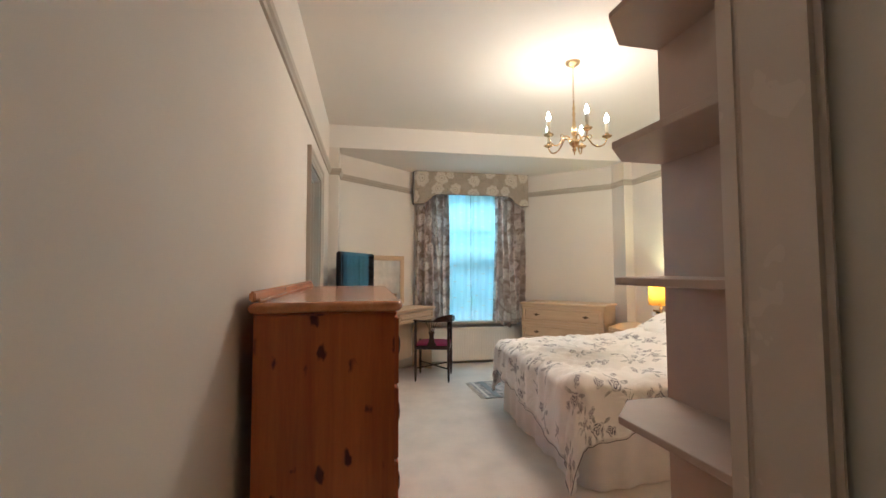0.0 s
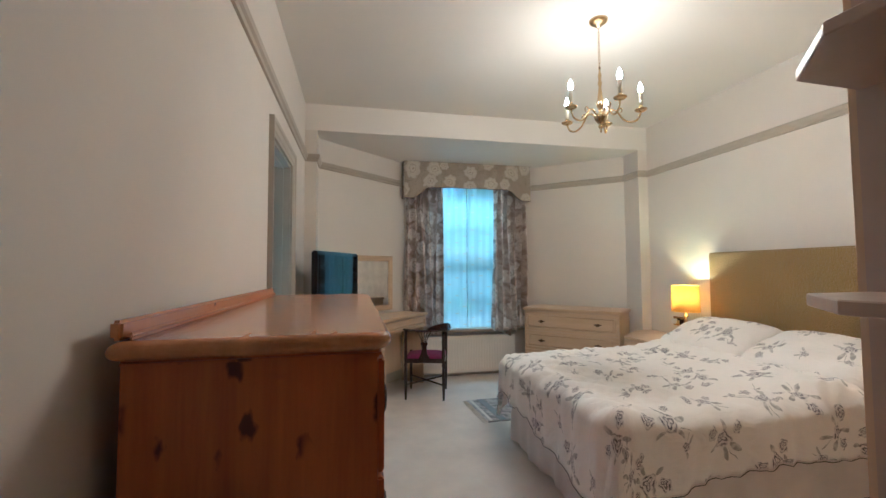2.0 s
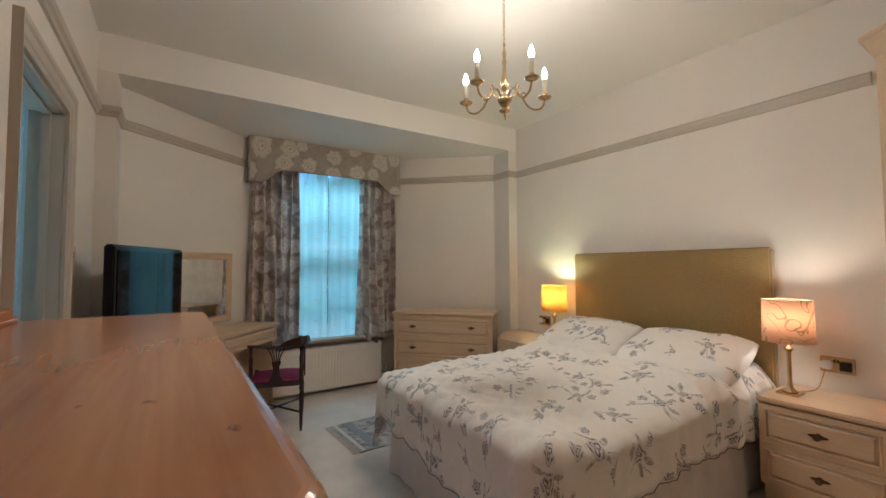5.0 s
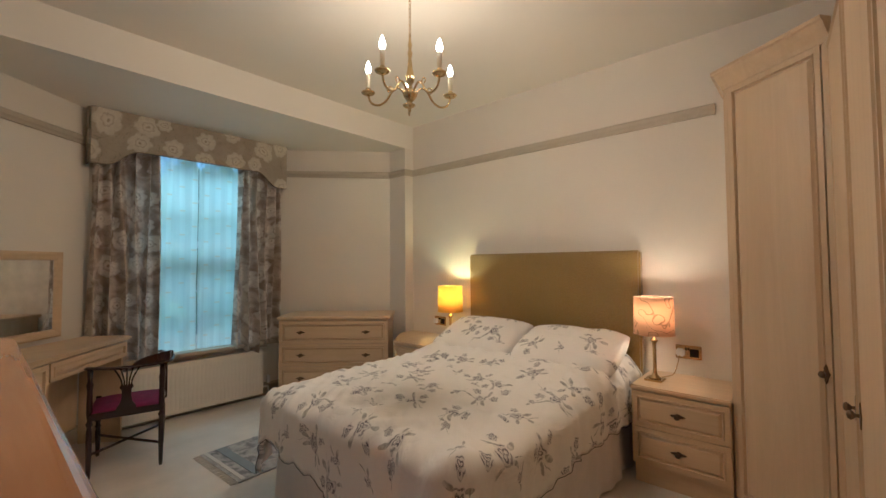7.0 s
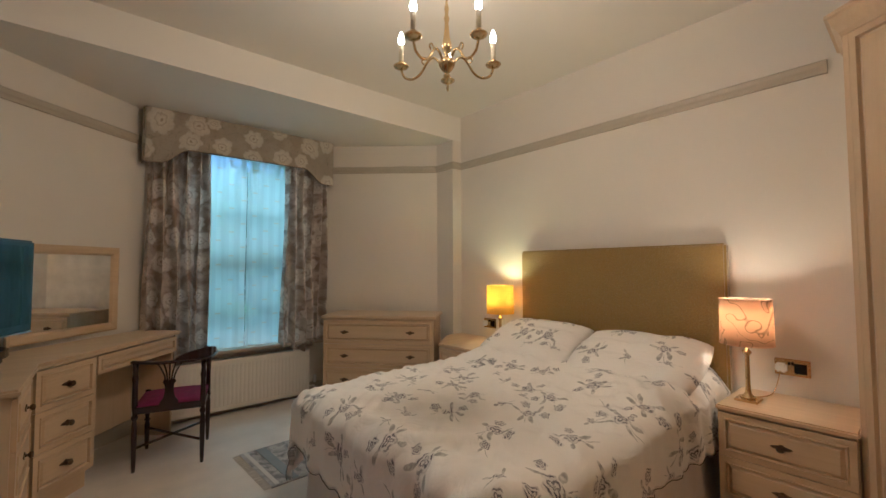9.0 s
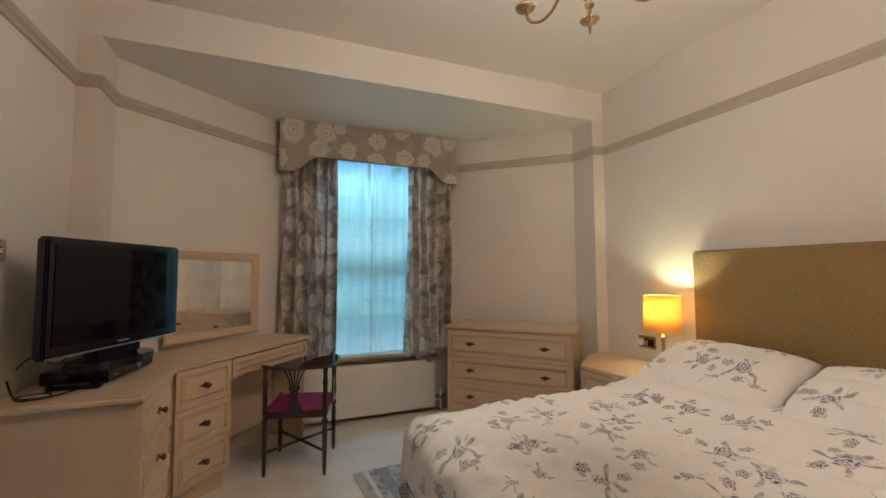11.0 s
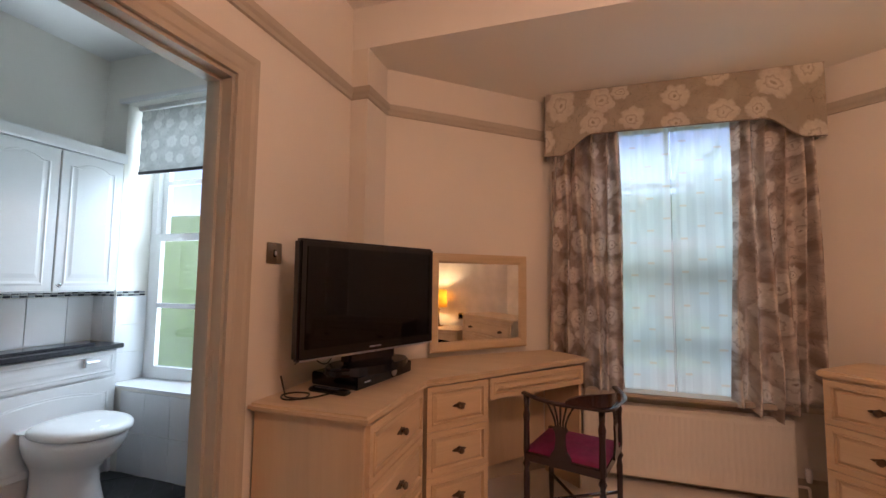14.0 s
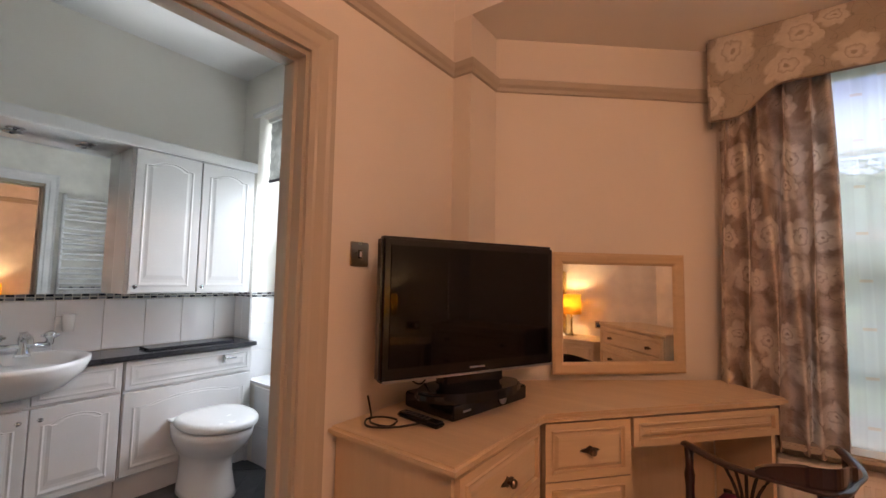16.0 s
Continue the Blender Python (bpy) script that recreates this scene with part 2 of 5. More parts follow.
def curtain_fabric(name, ground, bloom, shade, scale, through_light, size=0.078, strength=0.8):
    m, n, l, b = material(name, 0.85)
    v = uvs(n, l, 1, 1)
    shades = ramp(n, l, noise_tex(n, l, v, scale * 1.7, 4, 0.6), [(0.4, ground), (0.6, shade)])
    twig = ramp(n, l, noise_tex(n, l, v, scale * 2.3, 0, 2.2), [(0.488, (0, 0, 0)), (0.5, (1, 1, 1)), (0.512, (0, 0, 0))])
    twig2 = ramp(n, l, noise_tex(n, l, v, scale * 4.1, 0, 1.4), [(0.485, (0, 0, 0)), (0.5, (1, 1, 1)), (0.515, (0, 0, 0))])
    patch = ramp(n, l, noise_tex(n, l, v, scale * 1.3, 0), [(0.45, (0, 0, 0)), (0.55, (1, 1, 1))])
    lines = maths(n, l, "MAXIMUM", twig, maths(n, l, "MULTIPLY", twig2, patch))
    col = mixed(n, l, maths(n, l, "MULTIPLY", lines, 0.6), shades, tuple(k * 0.4 for k in ground))
    r, ang, rnd = motif(n, l, v, scale, 0.6, size * 0.6)
    big = maths(n, l, "MULTIPLY", maths(n, l, "ADD", 0.62, maths(n, l, "MULTIPLY", rnd, 0.5)), size)
    outline = maths(n, l, "ADD", 0.84, maths(n, l, "MULTIPLY", lobes(n, l, ang, rnd, 7, 0.7), 0.2))
    q = maths(n, l, "DIVIDE", r, maths(n, l, "MULTIPLY", big, outline))
    wisp = noise_tex(n, l, v, scale * 9, 3)
    inner = ramp(n, l, maths(n, l, "ADD", q, maths(n, l, "MULTIPLY", wisp, 0.25)), [(0.20, (0.0,) * 3), (0.28, (0.95,) * 3), (0.42, (0.8,) * 3), (0.53, (0.2,) * 3), (0.60, (0.85,) * 3), (0.90, (0.7,) * 3), (1.08, (1.0,) * 3)])
    streak = maths(n, l, "ADD", 0.55, maths(n, l, "MULTIPLY", wisp, 0.8))
    petal = maths(n, l, "MULTIPLY", maths(n, l, "MULTIPLY", below(n, l, q, 1.0, 0.22), inner), streak)
    col = mixed(n, l, maths(n, l, "MULTIPLY", petal, strength), col, bloom)
    l.new(col, b.inputs["Base Color"])
    bump(n, l, b, noise_tex(n, l, v, 300, 2), 0.1, 0.002)
    if through_light:
        tr, mx = n.new("ShaderNodeBsdfTranslucent"), n.new("ShaderNodeMixShader")
        l.new(col, tr.inputs[0])
        mx.inputs[0].default_value = through_light
        l.new(b.outputs[0], mx.inputs[1])
        l.new(tr.outputs[0], mx.inputs[2])
        l.new(mx.outputs[0], n["Material Output"].inputs[0])
    return m


def sheer_fabric(name):
    """Voile with denser upright bands crossed by short beige weave marks."""
    m, n, l, b = material(name, 0.8)
    v = uvs(n, l, 1, 1)
    sep = n.new("ShaderNodeSeparateXYZ")
    l.new(v, sep.inputs[0])
    wave = maths(n, l, "ADD", sep.outputs[0], maths(n, l, "MULTIPLY", noise_tex(n, l, mapped(n, l, (2.5, 0.8, 1), "UV"), 1.5, 1), 0.07))
    cell = maths(n, l, "DIVIDE", wave, 0.185)
    across = maths(n, l, "ABSOLUTE", maths(n, l, "SUBTRACT", maths(n, l, "FRACT", cell), 0.5))
    band = below(n, l, across, 0.24, 0.05)
    row = maths(n, l, "FRACT", maths(n, l, "ADD", maths(n, l, "DIVIDE", sep.outputs[1], 0.21), maths(n, l, "MULTIPLY", maths(n, l, "FLOOR", cell), 0.37)))
    dash = maths(n, l, "MULTIPLY", below(n, l, row, 0.075, 0.03), band)
    tint = mixed(n, l, dash, (0.84, 0.93, 0.89), (0.74, 0.66, 0.52))
    l.new(tint, b.inputs["Base Color"])
    tr, tp, m1, m2 = n.new("ShaderNodeBsdfTranslucent"), n.new("ShaderNodeBsdfTransparent"), n.new("ShaderNodeMixShader"), n.new("ShaderNodeMixShader")
    l.new(tint, tr.inputs[0])
    l.new(b.outputs[0], m1.inputs[1])
    l.new(tr.outputs[0], m1.inputs[2])
    m1.inputs[0].default_value = 0.70
    folds = ramp(n, l, noise_tex(n, l, mapped(n, l, (9, 0.3, 1), "UV"), 1.6, 2), [(0.35, (0.61,) * 3), (0.68, (0.66,) * 3)])
    dense = maths(n, l, "ADD", folds, maths(n, l, "MULTIPLY", band, 0.06))
    gap = below(n, l, maths(n, l, "ABSOLUTE", maths(n, l, "SUBTRACT", wave, 0.70)), 0.010, 0.006)
    dense = maths(n, l, "MULTIPLY", dense, maths(n, l, "SUBTRACT", 1.0, maths(n, l, "MULTIPLY", gap, 0.6)))
    l.new(maths(n, l, "MINIMUM", maths(n, l, "ADD", dense, maths(n, l, "MULTIPLY", dash, 0.12)), 1.0), m2.inputs[0])
    l.new(tp.outputs[0], m2.inputs[1])
    l.new(m1.outputs[0], m2.inputs[2])
    l.new(m2.outputs[0], n["Material Output"].inputs[0])
    return m


def shade_fabric(name, col, lines):
    m, n, l, b = material(name, 0.8)
    v = mapped(n, l, 1.0)
    squig = ramp(n, l, noise_tex(n, l, v, 9, 0, 1.6), [(0.475, (0, 0, 0)), (0.5, (1, 1, 1)), (0.525, (0, 0, 0))])
    c = mixed(n, l, maths(n, l, "MULTIPLY", squig, lines), col, tuple(k * 0.35 for k in col))
    l.new(c, b.inputs["Base Color"])
    tr, mx = n.new("ShaderNodeBsdfTranslucent"), n.new("ShaderNodeMixShader")
    l.new(c, tr.inputs[0])
    mx.inputs[0].default_value = 0.45
    l.new(b.outputs[0], mx.inputs[1])
    l.new(tr.outputs[0], mx.inputs[2])
    l.new(mx.outputs[0], n["Material Output"].inputs[0])
    return m


def glass_mat(name, tint=(0.95, 0.98, 0.97)):
    m, n, l, b = material(name, 0.02)
    b.inputs["Base Color"].default_value = (*tint, 1)
    b.inputs["Transmission Weight"].default_value = 1.0
    b.inputs["IOR"].default_value = 1.45
    return m


def slate_mat(name):
    m, n, l, b = material(name, 0.4)
    v = mapped(n, l, 1.0)
    info = n.new("ShaderNodeObjectInfo")
    a = ramp(n, l, noise_tex(n, l, v, 9, 5, 1), [(0.3, (0.035, 0.04, 0.045)), (0.7, (0.09, 0.1, 0.11))])
    l.new(mixed(n, l, maths(n, l, "MULTIPLY", info.outputs["Random"], 0.4), a, (0.12, 0.13, 0.14)), b.inputs["Base Color"])
    bump(n, l, b, noise_tex(n, l, v, 40, 4), 0.2, 0.004)
    return m


def leaf_mat(name, a, c):
    m, n, l, b = material(name, 0.6)
    g = n.new("ShaderNodeNewGeometry")
    l.new(ramp(n, l, g.outputs["Random Per Island"], [(0.0, a), (1.0, c)]), b.inputs["Base Color"])
    return m


PAINT = plain("wall_paint", (0.73, 0.675, 0.59), 0.75, vary=0.03, scale=1.5, bumps=0.08, fine=260)
CEIL = plain("ceiling_paint", (0.79, 0.75, 0.68), 0.85, vary=0.02, scale=1.2, bumps=0.06, fine=200)
GLOSS = plain("cream_gloss", (0.46, 0.40, 0.31), 0.4, vary=0.04, scale=4)
JAMBGLOSS = plain("door_gloss", (0.70, 0.61, 0.52), 0.26, vary=0.03, scale=3)
WHITE = plain("white_gloss", (0.80, 0.80, 0.79), 0.25, vary=0.02, scale=4)
CARPET = plain("carpet", (0.69, 0.625, 0.54), 0.95, vary=0.07, scale=5, bumps=0.5, fine=420)
UNIT = wood("pale_ash", (0.63, 0.475, 0.30), (0.56, 0.41, 0.25), 2, 0.42, 6.0)
UNIT_H = wood("pale_ash_lying", (0.65, 0.485, 0.30), (0.55, 0.395, 0.235), 0, 0.4, 6.0)
SHELFMAT = plain("shelf_laminate", (0.50, 0.39, 0.31), 0.4, vary=0.05, scale=8)
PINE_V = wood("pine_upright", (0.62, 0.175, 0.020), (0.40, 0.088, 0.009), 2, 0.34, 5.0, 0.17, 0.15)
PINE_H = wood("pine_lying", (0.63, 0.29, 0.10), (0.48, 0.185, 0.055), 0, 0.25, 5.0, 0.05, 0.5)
MAHOGANY = wood("dark_mahogany", (0.034, 0.011, 0.011), (0.011, 0.005, 0.006), 2, 0.25, 12.0, False, 0.4)
BRONZE = metal("bronze", (0.16, 0.11, 0.07), 0.35)
BRASS = metal("brass", (0.62, 0.47, 0.24), 0.25)
CHROME = metal("chrome", (0.72, 0.73, 0.74), 0.1)
BLACK = plain("black_plastic", (0.006, 0.006, 0.008), 0.14, vary=0.1)
SCREEN = plain("tv_screen", (0.002, 0.002, 0.003), 0.04, vary=0.05)
DARKGREY = plain("dark_plastic", (0.03, 0.03, 0.035), 0.35)
SCREEN.node_tree.nodes["Principled BSDF"].inputs["Specular IOR Level"].default_value = 0.28
SILVER = metal("silver_trim", (0.5, 0.5, 0.52), 0.3)
PURPLE = plain("plum_velvet", (0.22, 0.012, 0.075), 0.8, vary=0.15, scale=20, bumps=0.2)
OLIVE = woven("olive_satin", (0.31, 0.198, 0.036), (0.265, 0.165, 0.030))
LINEN = plain("white_linen", (0.72, 0.67, 0.63), 0.9, vary=0.04, scale=10, bumps=0.1)
ROSES = rose_fabric("rose_print")
CURTAIN = curtain_fabric("curtain_print", (0.34, 0.265, 0.21), (0.88, 0.83, 0.75), (0.62, 0.54, 0.465), 5.0, 0.12, 0.082, 0.90)
PELMET = curtain_fabric("pelmet_print", (0.38, 0.33, 0.255), (0.74, 0.69, 0.60), (0.33, 0.28, 0.215), 4.2, 0.0, 0.090, 0.68)
SHEER = sheer_fabric("sheer_voile")
SHADE_Y = shade_fabric("amber_shade", (0.84, 0.58, 0.08), 0.1)
SHADE_P = shade_fabric("patterned_shade", (0.78, 0.55, 0.36), 0.95)
GLASS = glass_mat("window_glass")
MIRROR = metal("mirror", (0.86, 0.87, 0.87), 0.015)
CANDLE = plain("candle_sleeve", (0.75, 0.68, 0.52), 0.5)
BULB = glow("bulb_glow", (1.0, 0.80, 0.52), 16.0)
RUGMAT = curtain_fabric("rug_weave", (0.20, 0.19, 0.19), (0.42, 0.39, 0.36), (0.46, 0.43, 0.40), 9.0, 0.0, 0.05)
FRINGE = plain("fringe", (0.55, 0.50, 0.43), 0.95)
RADIATOR = plain("radiator_enamel", (0.82, 0.77, 0.68), 0.4)
BATHPAINT = plain("bathroom_paint", (0.80, 0.78, 0.72), 0.8, vary=0.02, scale=2)
TILE = plain("white_tile", (0.76, 0.77, 0.78), 0.12, vary=0.02)
GROUT = plain("grout", (0.55, 0.56, 0.56), 0.9)
MOSAIC_D = plain("dark_mosaic", (0.04, 0.045, 0.055), 0.2)
MOSAIC_L = plain("grey_mosaic", (0.38, 0.40, 0.42), 0.2)
CERAMIC = plain("ceramic", (0.82, 0.82, 0.82), 0.08, vary=0.01)
BATHDOOR = plain("white_foil", (0.71, 0.72, 0.72), 0.35, vary=0.02)
GRANITE = plain("dark_worktop", (0.04, 0.042, 0.05), 0.2, vary=0.4, scale=60)
SLATE = slate_mat("slate")
LAWN = plain("lawn", (0.11, 0.19, 0.065), 0.95, vary=0.3, scale=3, bumps=0.5)
BARK = plain("bark", (0.12, 0.09, 0.06), 0.9, vary=0.3, scale=9, bumps=0.6, fine=20)
LEAF = leaf_mat("leaves", (0.03, 0.08, 0.02), (0.10, 0.20, 0.05))
BLIND = curtain_fabric("blind_print", (0.38, 0.39, 0.37), (0.62, 0.63, 0.60), (0.45, 0.46, 0.44), 9.0, 0.12, 0.04)


# ---- mesh helpers ----
def part(name, bm, mat, parent=None, label="", m=None, smooth=False):
    me = bpy.data.meshes.new(name)
    bmesh.ops.recalc_face_normals(bm, faces=bm.faces[:])
    for f in bm.faces:
        f.smooth = smooth
    bm.to_mesh(me)
    bm.free()
    me.materials.append(mat)
    ob = new(name, me)
    ob.parent = parent
    if m is not None:
        ob.matrix_basis = m
    return tagged(ob, label)


def reuse(name, src, parent, m, label=""):
    ob = new(name, src.data)
    ob.parent, ob.matrix_basis = parent, m
    return tagged(ob, label)


def thing(name, label, category, m=None, group=""):
    e = new(name)
    e.empty_display_size = 0.1
    if m is not None:
        e.matrix_basis = m
    return tagged(e, label, category, group)


def structure(ob):
    return tagged(ob, kind="structure")


def box(bm, x0, x1, y0, y1, z0, z1, bevel=0.0, seg=2):
    vs = [bm.verts.new(p) for p in ((x0, y0, z0), (x1, y0, z0), (x1, y1, z0), (x0, y1, z0), (x0, y0, z1), (x1, y0, z1), (x1, y1, z1), (x0, y1, z1))]
    fs = [bm.faces.new([vs[i] for i in q]) for q in ((0, 3, 2, 1), (4, 5, 6, 7), (0, 1, 5, 4), (1, 2, 6, 5), (2, 3, 7, 6), (3, 0, 4, 7))]
    if bevel:
        es = list({e for f in fs for e in f.edges})
        bmesh.ops.bevel(bm, geom=es, offset=bevel, segments=seg, affect="EDGES")
    return fs


def boxed(*a, **k):
    bm = bmesh.new()
    box(bm, *a, **k)
    return bm


def prism(bm, pts, z0, z1, bevel=0.0, seg=2):
    lo, hi = [bm.verts.new((x, y, z0)) for x, y in pts], [bm.verts.new((x, y, z1)) for x, y in pts]
    fs = [bm.faces.new(lo[::-1]), bm.faces.new(hi)]
    for i in range(len(pts)):
        j = (i + 1) % len(pts)
        fs.append(bm.faces.new((lo[i], lo[j], hi[j], hi[i])))
    if bevel:
        es = list({e for f in fs[:2] for e in f.edges})
        bmesh.ops.bevel(bm, geom=es, offset=bevel, segments=seg, affect="EDGES")
    return bm


def prismed(pts, z0, z1, **k):
    return prism(bmesh.new(), pts, z0, z1, **k)


def lathe(bm, prof, seg=20, cx=0.0, cy=0.0, cap=True):
    rings = [[bm.verts.new((cx + r * math.cos(2 * math.pi * i / seg), cy + r * math.sin(2 * math.pi * i / seg), z)) for i in range(seg)] for r, z in prof]
    for a, b in zip(rings, rings[1:]):
        for i in range(seg):
            j = (i + 1) % seg
            bm.faces.new((a[i], a[j], b[j], b[i]))
    if cap:
        bm.faces.new(rings[0][::-1])
        bm.faces.new(rings[-1])
    return bm


def tube(bm, pts, r, seg=8, radii=None):
    pts = [Vector(p) for p in pts]
    rings = []
    for i, p in enumerate(pts):
        d = (pts[min(i + 1, len(pts) - 1)] - pts[max(i - 1, 0)]).normalized()
        up = Vector((0, 0, 1)) if abs(d.z) < 0.9 else Vector((1, 0, 0))
        a = d.cross(up).normalized()
        b = d.cross(a)
        rr = radii[i] if radii else r
        rings.append([bm.verts.new(p + (a * math.cos(2 * math.pi * k / seg) + b * math.sin(2 * math.pi * k / seg)) * rr) for k in range(seg)])
    for p, q in zip(rings, rings[1:]):
        for k in range(seg):
            j = (k + 1) % seg
            bm.faces.new((p[k], p[j], q[j], q[k]))
    bm.faces.new(rings[0][::-1])
    bm.faces.new(rings[-1])
    return bm


def bend(pts, n=8):
    """A smooth line through a few points."""
    pts = [Vector(p) for p in pts]
    out = []
    for i in range(len(pts) - 1):
        p0, p1, p2, p3 = pts[max(i - 1, 0)], pts[i], pts[i + 1], pts[min(i + 2, len(pts) - 1)]
        for k in range(n):
            t = k / n
            out.append(0.5 * ((2 * p1) + (p2 - p0) * t + (2 * p0 - 5 * p1 + 4 * p2 - p3) * t * t + (3 * p1 - p0 - 3 * p2 + p3) * t ** 3))
    return out + [pts[-1]]


def sweep(bm, prof, path, closed=False):
    """Run a profile of (outward, z) along a plan line, mitred; outward is to the right of the way walked."""
    n = len(path)
    rings = []
    for i, (x, y) in enumerate(path):
        p = Vector((x, y))
        a = (p - Vector(path[i - 1])).normalized() if i or closed else None
        b = (Vector(path[(i + 1) % n]) - p).normalized() if i < n - 1 or closed else None
        a, b = a or b, b or a
        na, nb = Vector((a.y, -a.x)), Vector((b.y, -b.x))
        mit = (na + nb) / max(0.3, 1 + na.dot(nb))
        rings.append([bm.verts.new((x + mit.x * o, y + mit.y * o, z)) for o, z in prof])
    m = len(prof)
    for i in range(n if closed else n - 1):
        p, q = rings[i], rings[(i + 1) % n]
        for k in range(m):
            j = (k + 1) % m
            bm.faces.new((p[k], p[j], q[j], q[k]))
    if not closed:
        bm.faces.new(rings[0])
        bm.faces.new(rings[-1][::-1])
    return bm


def grid(bm, nu, nv, fn, uv=None):
    """A sheet of nu x nv cells; fn(u, v) gives its points, uv(u, v) its cloth coordinates in metres."""
    vs = [[bm.verts.new(fn(i / nu, j / nv)) for j in range(nv + 1)] for i in range(nu + 1)]
    lay = bm.loops.layers.uv.verify() if uv else None
    for i in range(nu):
        for j in range(nv):
            f = bm.faces.new((vs[i][j], vs[i + 1][j], vs[i + 1][j + 1], vs[i][j + 1]))
            if lay:
                for lp, (a, b) in zip(f.loops, ((i, j), (i + 1, j), (i + 1, j + 1), (i, j + 1))):
                    lp[lay].uv = uv(a / nu, b / nv)
    return bm


def thicken(bm, t):
    bmesh.ops.recalc_face_normals(bm, faces=bm.faces[:])
    bmesh.ops.solidify(bm, geom=bm.faces[:], thickness=t)
    return bm


def panel_front(bm, x0, x1, z0, z1, y=0.0, t=0.018, rim=0.035):
    """A door or drawer front with a moulded, raised field; its face looks to -y."""
    fs = box(bm, x0, x1, y - t, y, z0, z1)
    f = fs[2]
    bm.normal_update()
    rim = min(rim, (z1 - z0) * 0.28)
    for th, de in ((rim, 0), (0.004, 0.006), (0.005, 0.0), (0.005, -0.014), (0.005, 0.0), (0.018, 0.010)):
        bmesh.ops.inset_region(bm, faces=[f], thickness=th, depth=de)
    return bm


def handle_mesh():
    bm = bmesh.new()
    pts = [(-0.042, 0), (-0.03, 0.006), (-0.014, 0.009), (0, 0.017), (0.014, 0.009), (0.03, 0.006), (0.042, 0), (0.03, -0.006), (0.014, -0.009), (0, -0.017), (-0.014, -0.009), (-0.03, -0.006)]
    a, b = [bm.verts.new((x, 0, z)) for x, z in pts], [bm.verts.new((x * 0.92, -0.004, z * 0.9)) for x, z in pts]
    bm.faces.new(b)
    for i in range(12):
        bm.faces.new((a[i], a[(i + 1) % 12], b[(i + 1) % 12], b[i]))
    k = bmesh.new()
    lathe(k, [(0.006, 0.002), (0.005, 0.012), (0.012, 0.018), (0.015, 0.024), (0.011, 0.031), (0.004, 0.033)], 12)
    bmesh.ops.rotate(k, verts=k.verts, cent=(0, 0, 0), matrix=Matrix.Rotation(radians(90), 3, "X"))
    me = bpy.data.meshes.new("t")
    k.to_mesh(me)
    k.free()
    bm.from_mesh(me)
    bpy.data.meshes.remove(me)
    bmesh.ops.recalc_face_normals(bm, faces=bm.faces[:])
    out = bpy.data.meshes.new("handle")
    bm.to_mesh(out)
    bm.free()
    out.materials.append(BRONZE)
    for p in out.polygons:
        p.use_smooth = False
    return out


HANDLE = handle_mesh()


def put_handle(parent, x, z, y=-0.018, upright=False):
    h = new("handle", HANDLE)
    h.parent = parent
    h.matrix_basis = pose(x, y, z, 0, 90 if upright else 0, 0)
    return tagged(h, "dark bronze handle with pointed backplate")


def drawer(parent, x0, x1, z0, z1, y=0.0, knobs=(0.5,), name="drawer_front"):
    bm = panel_front(bmesh.new(), x0 + 0.002, x1 - 0.002, z0 + 0.002, z1 - 0.002, y)
    d = part(name, bm, UNIT_H, parent)
    for k in knobs:
        put_handle(d, x0 + (x1 - x0) * k, (z0 + z1) / 2, y - 0.020)
    return d


# ---- structure ----
CZ, BZ = 2.73, 2.49
BAY = [(0.10, 7.13), (0.10, 7.37), (1.0, 8.14), (2.52, 8.14), (3.36, 7.37), (3.36, 7.13)]


def wall(name, bm, mat=PAINT):
    return structure(part(name, bm, mat))


bm = bmesh.new()
box(bm, -0.02, 0.0, 1.3, 5.63, 0, CZ)
box(bm, -0.02, 0.0, 6.345, 7.13, 0, CZ)
box(bm, -0.02, 0.0, 5.63, 6.345, 1.98, CZ)
wall("wall_west", bm)
bm = bmesh.new()
box(bm, -0.12, -0.02, 4.8, 5.63, 0, CZ)
box(bm, -0.12, -0.021, 6.345, 7.138, 0, CZ)
box(bm, -0.12, -0.02, 5.63, 6.345, 1.98, CZ)
wall("wall_partition", bm, BATHPAINT)
wall("wall_pier_west", prismed([(-0.02, 7.13), (0.10, 7.13), (0.10, 7.37), (-0.02, 7.50)], 0, BZ))
wall("wall_bay_west", prismed([(0.10, 7.37), (1.0, 8.14), (1.0, 8.40), (-0.02, 7.52), (-0.02, 7.50)], 0, BZ))
wall("wall_bay_east", prismed([(3.36, 7.37), (3.60, 7.52), (2.52, 8.40), (2.52, 8.14)], 0, BZ))
wall("wall_pier_east", prismed([(3.36, 7.13), (3.60, 7.13), (3.60, 7.52), (3.36, 7.37)], 0, BZ))
WX0, WX1, WZ0, WZ1 = 1.24, 2.30, 0.56, 2.36
bm = bmesh.new()
box(bm, 1.0, WX0, 8.14, 8.40, 0, BZ)
box(bm, WX1, 2.52, 8.14, 8.40, 0, BZ)
box(bm, WX0, WX1, 8.14, 8.40, 0, WZ0)
box(bm, WX0, WX1, 8.14, 8.40, WZ1, BZ)
wall("wall_bay_front", bm)
wall("wall_east", boxed(3.47, 3.60, 3.22, 7.13, 0, CZ))
wall("wall_south", boxed(1.0, 3.47, 3.25, 3.37, 0, CZ))
wall("wall_passage_east", boxed(1.0, 1.12, 1.3, 3.25, 0, CZ))
wall("wall_passage_end", boxed(-0.02, 1.12, 1.2, 1.3, 0, CZ))
structure(part("ceiling", boxed(-0.02, 3.60, 1.2, 7.13, CZ, CZ + 0.1), CEIL))
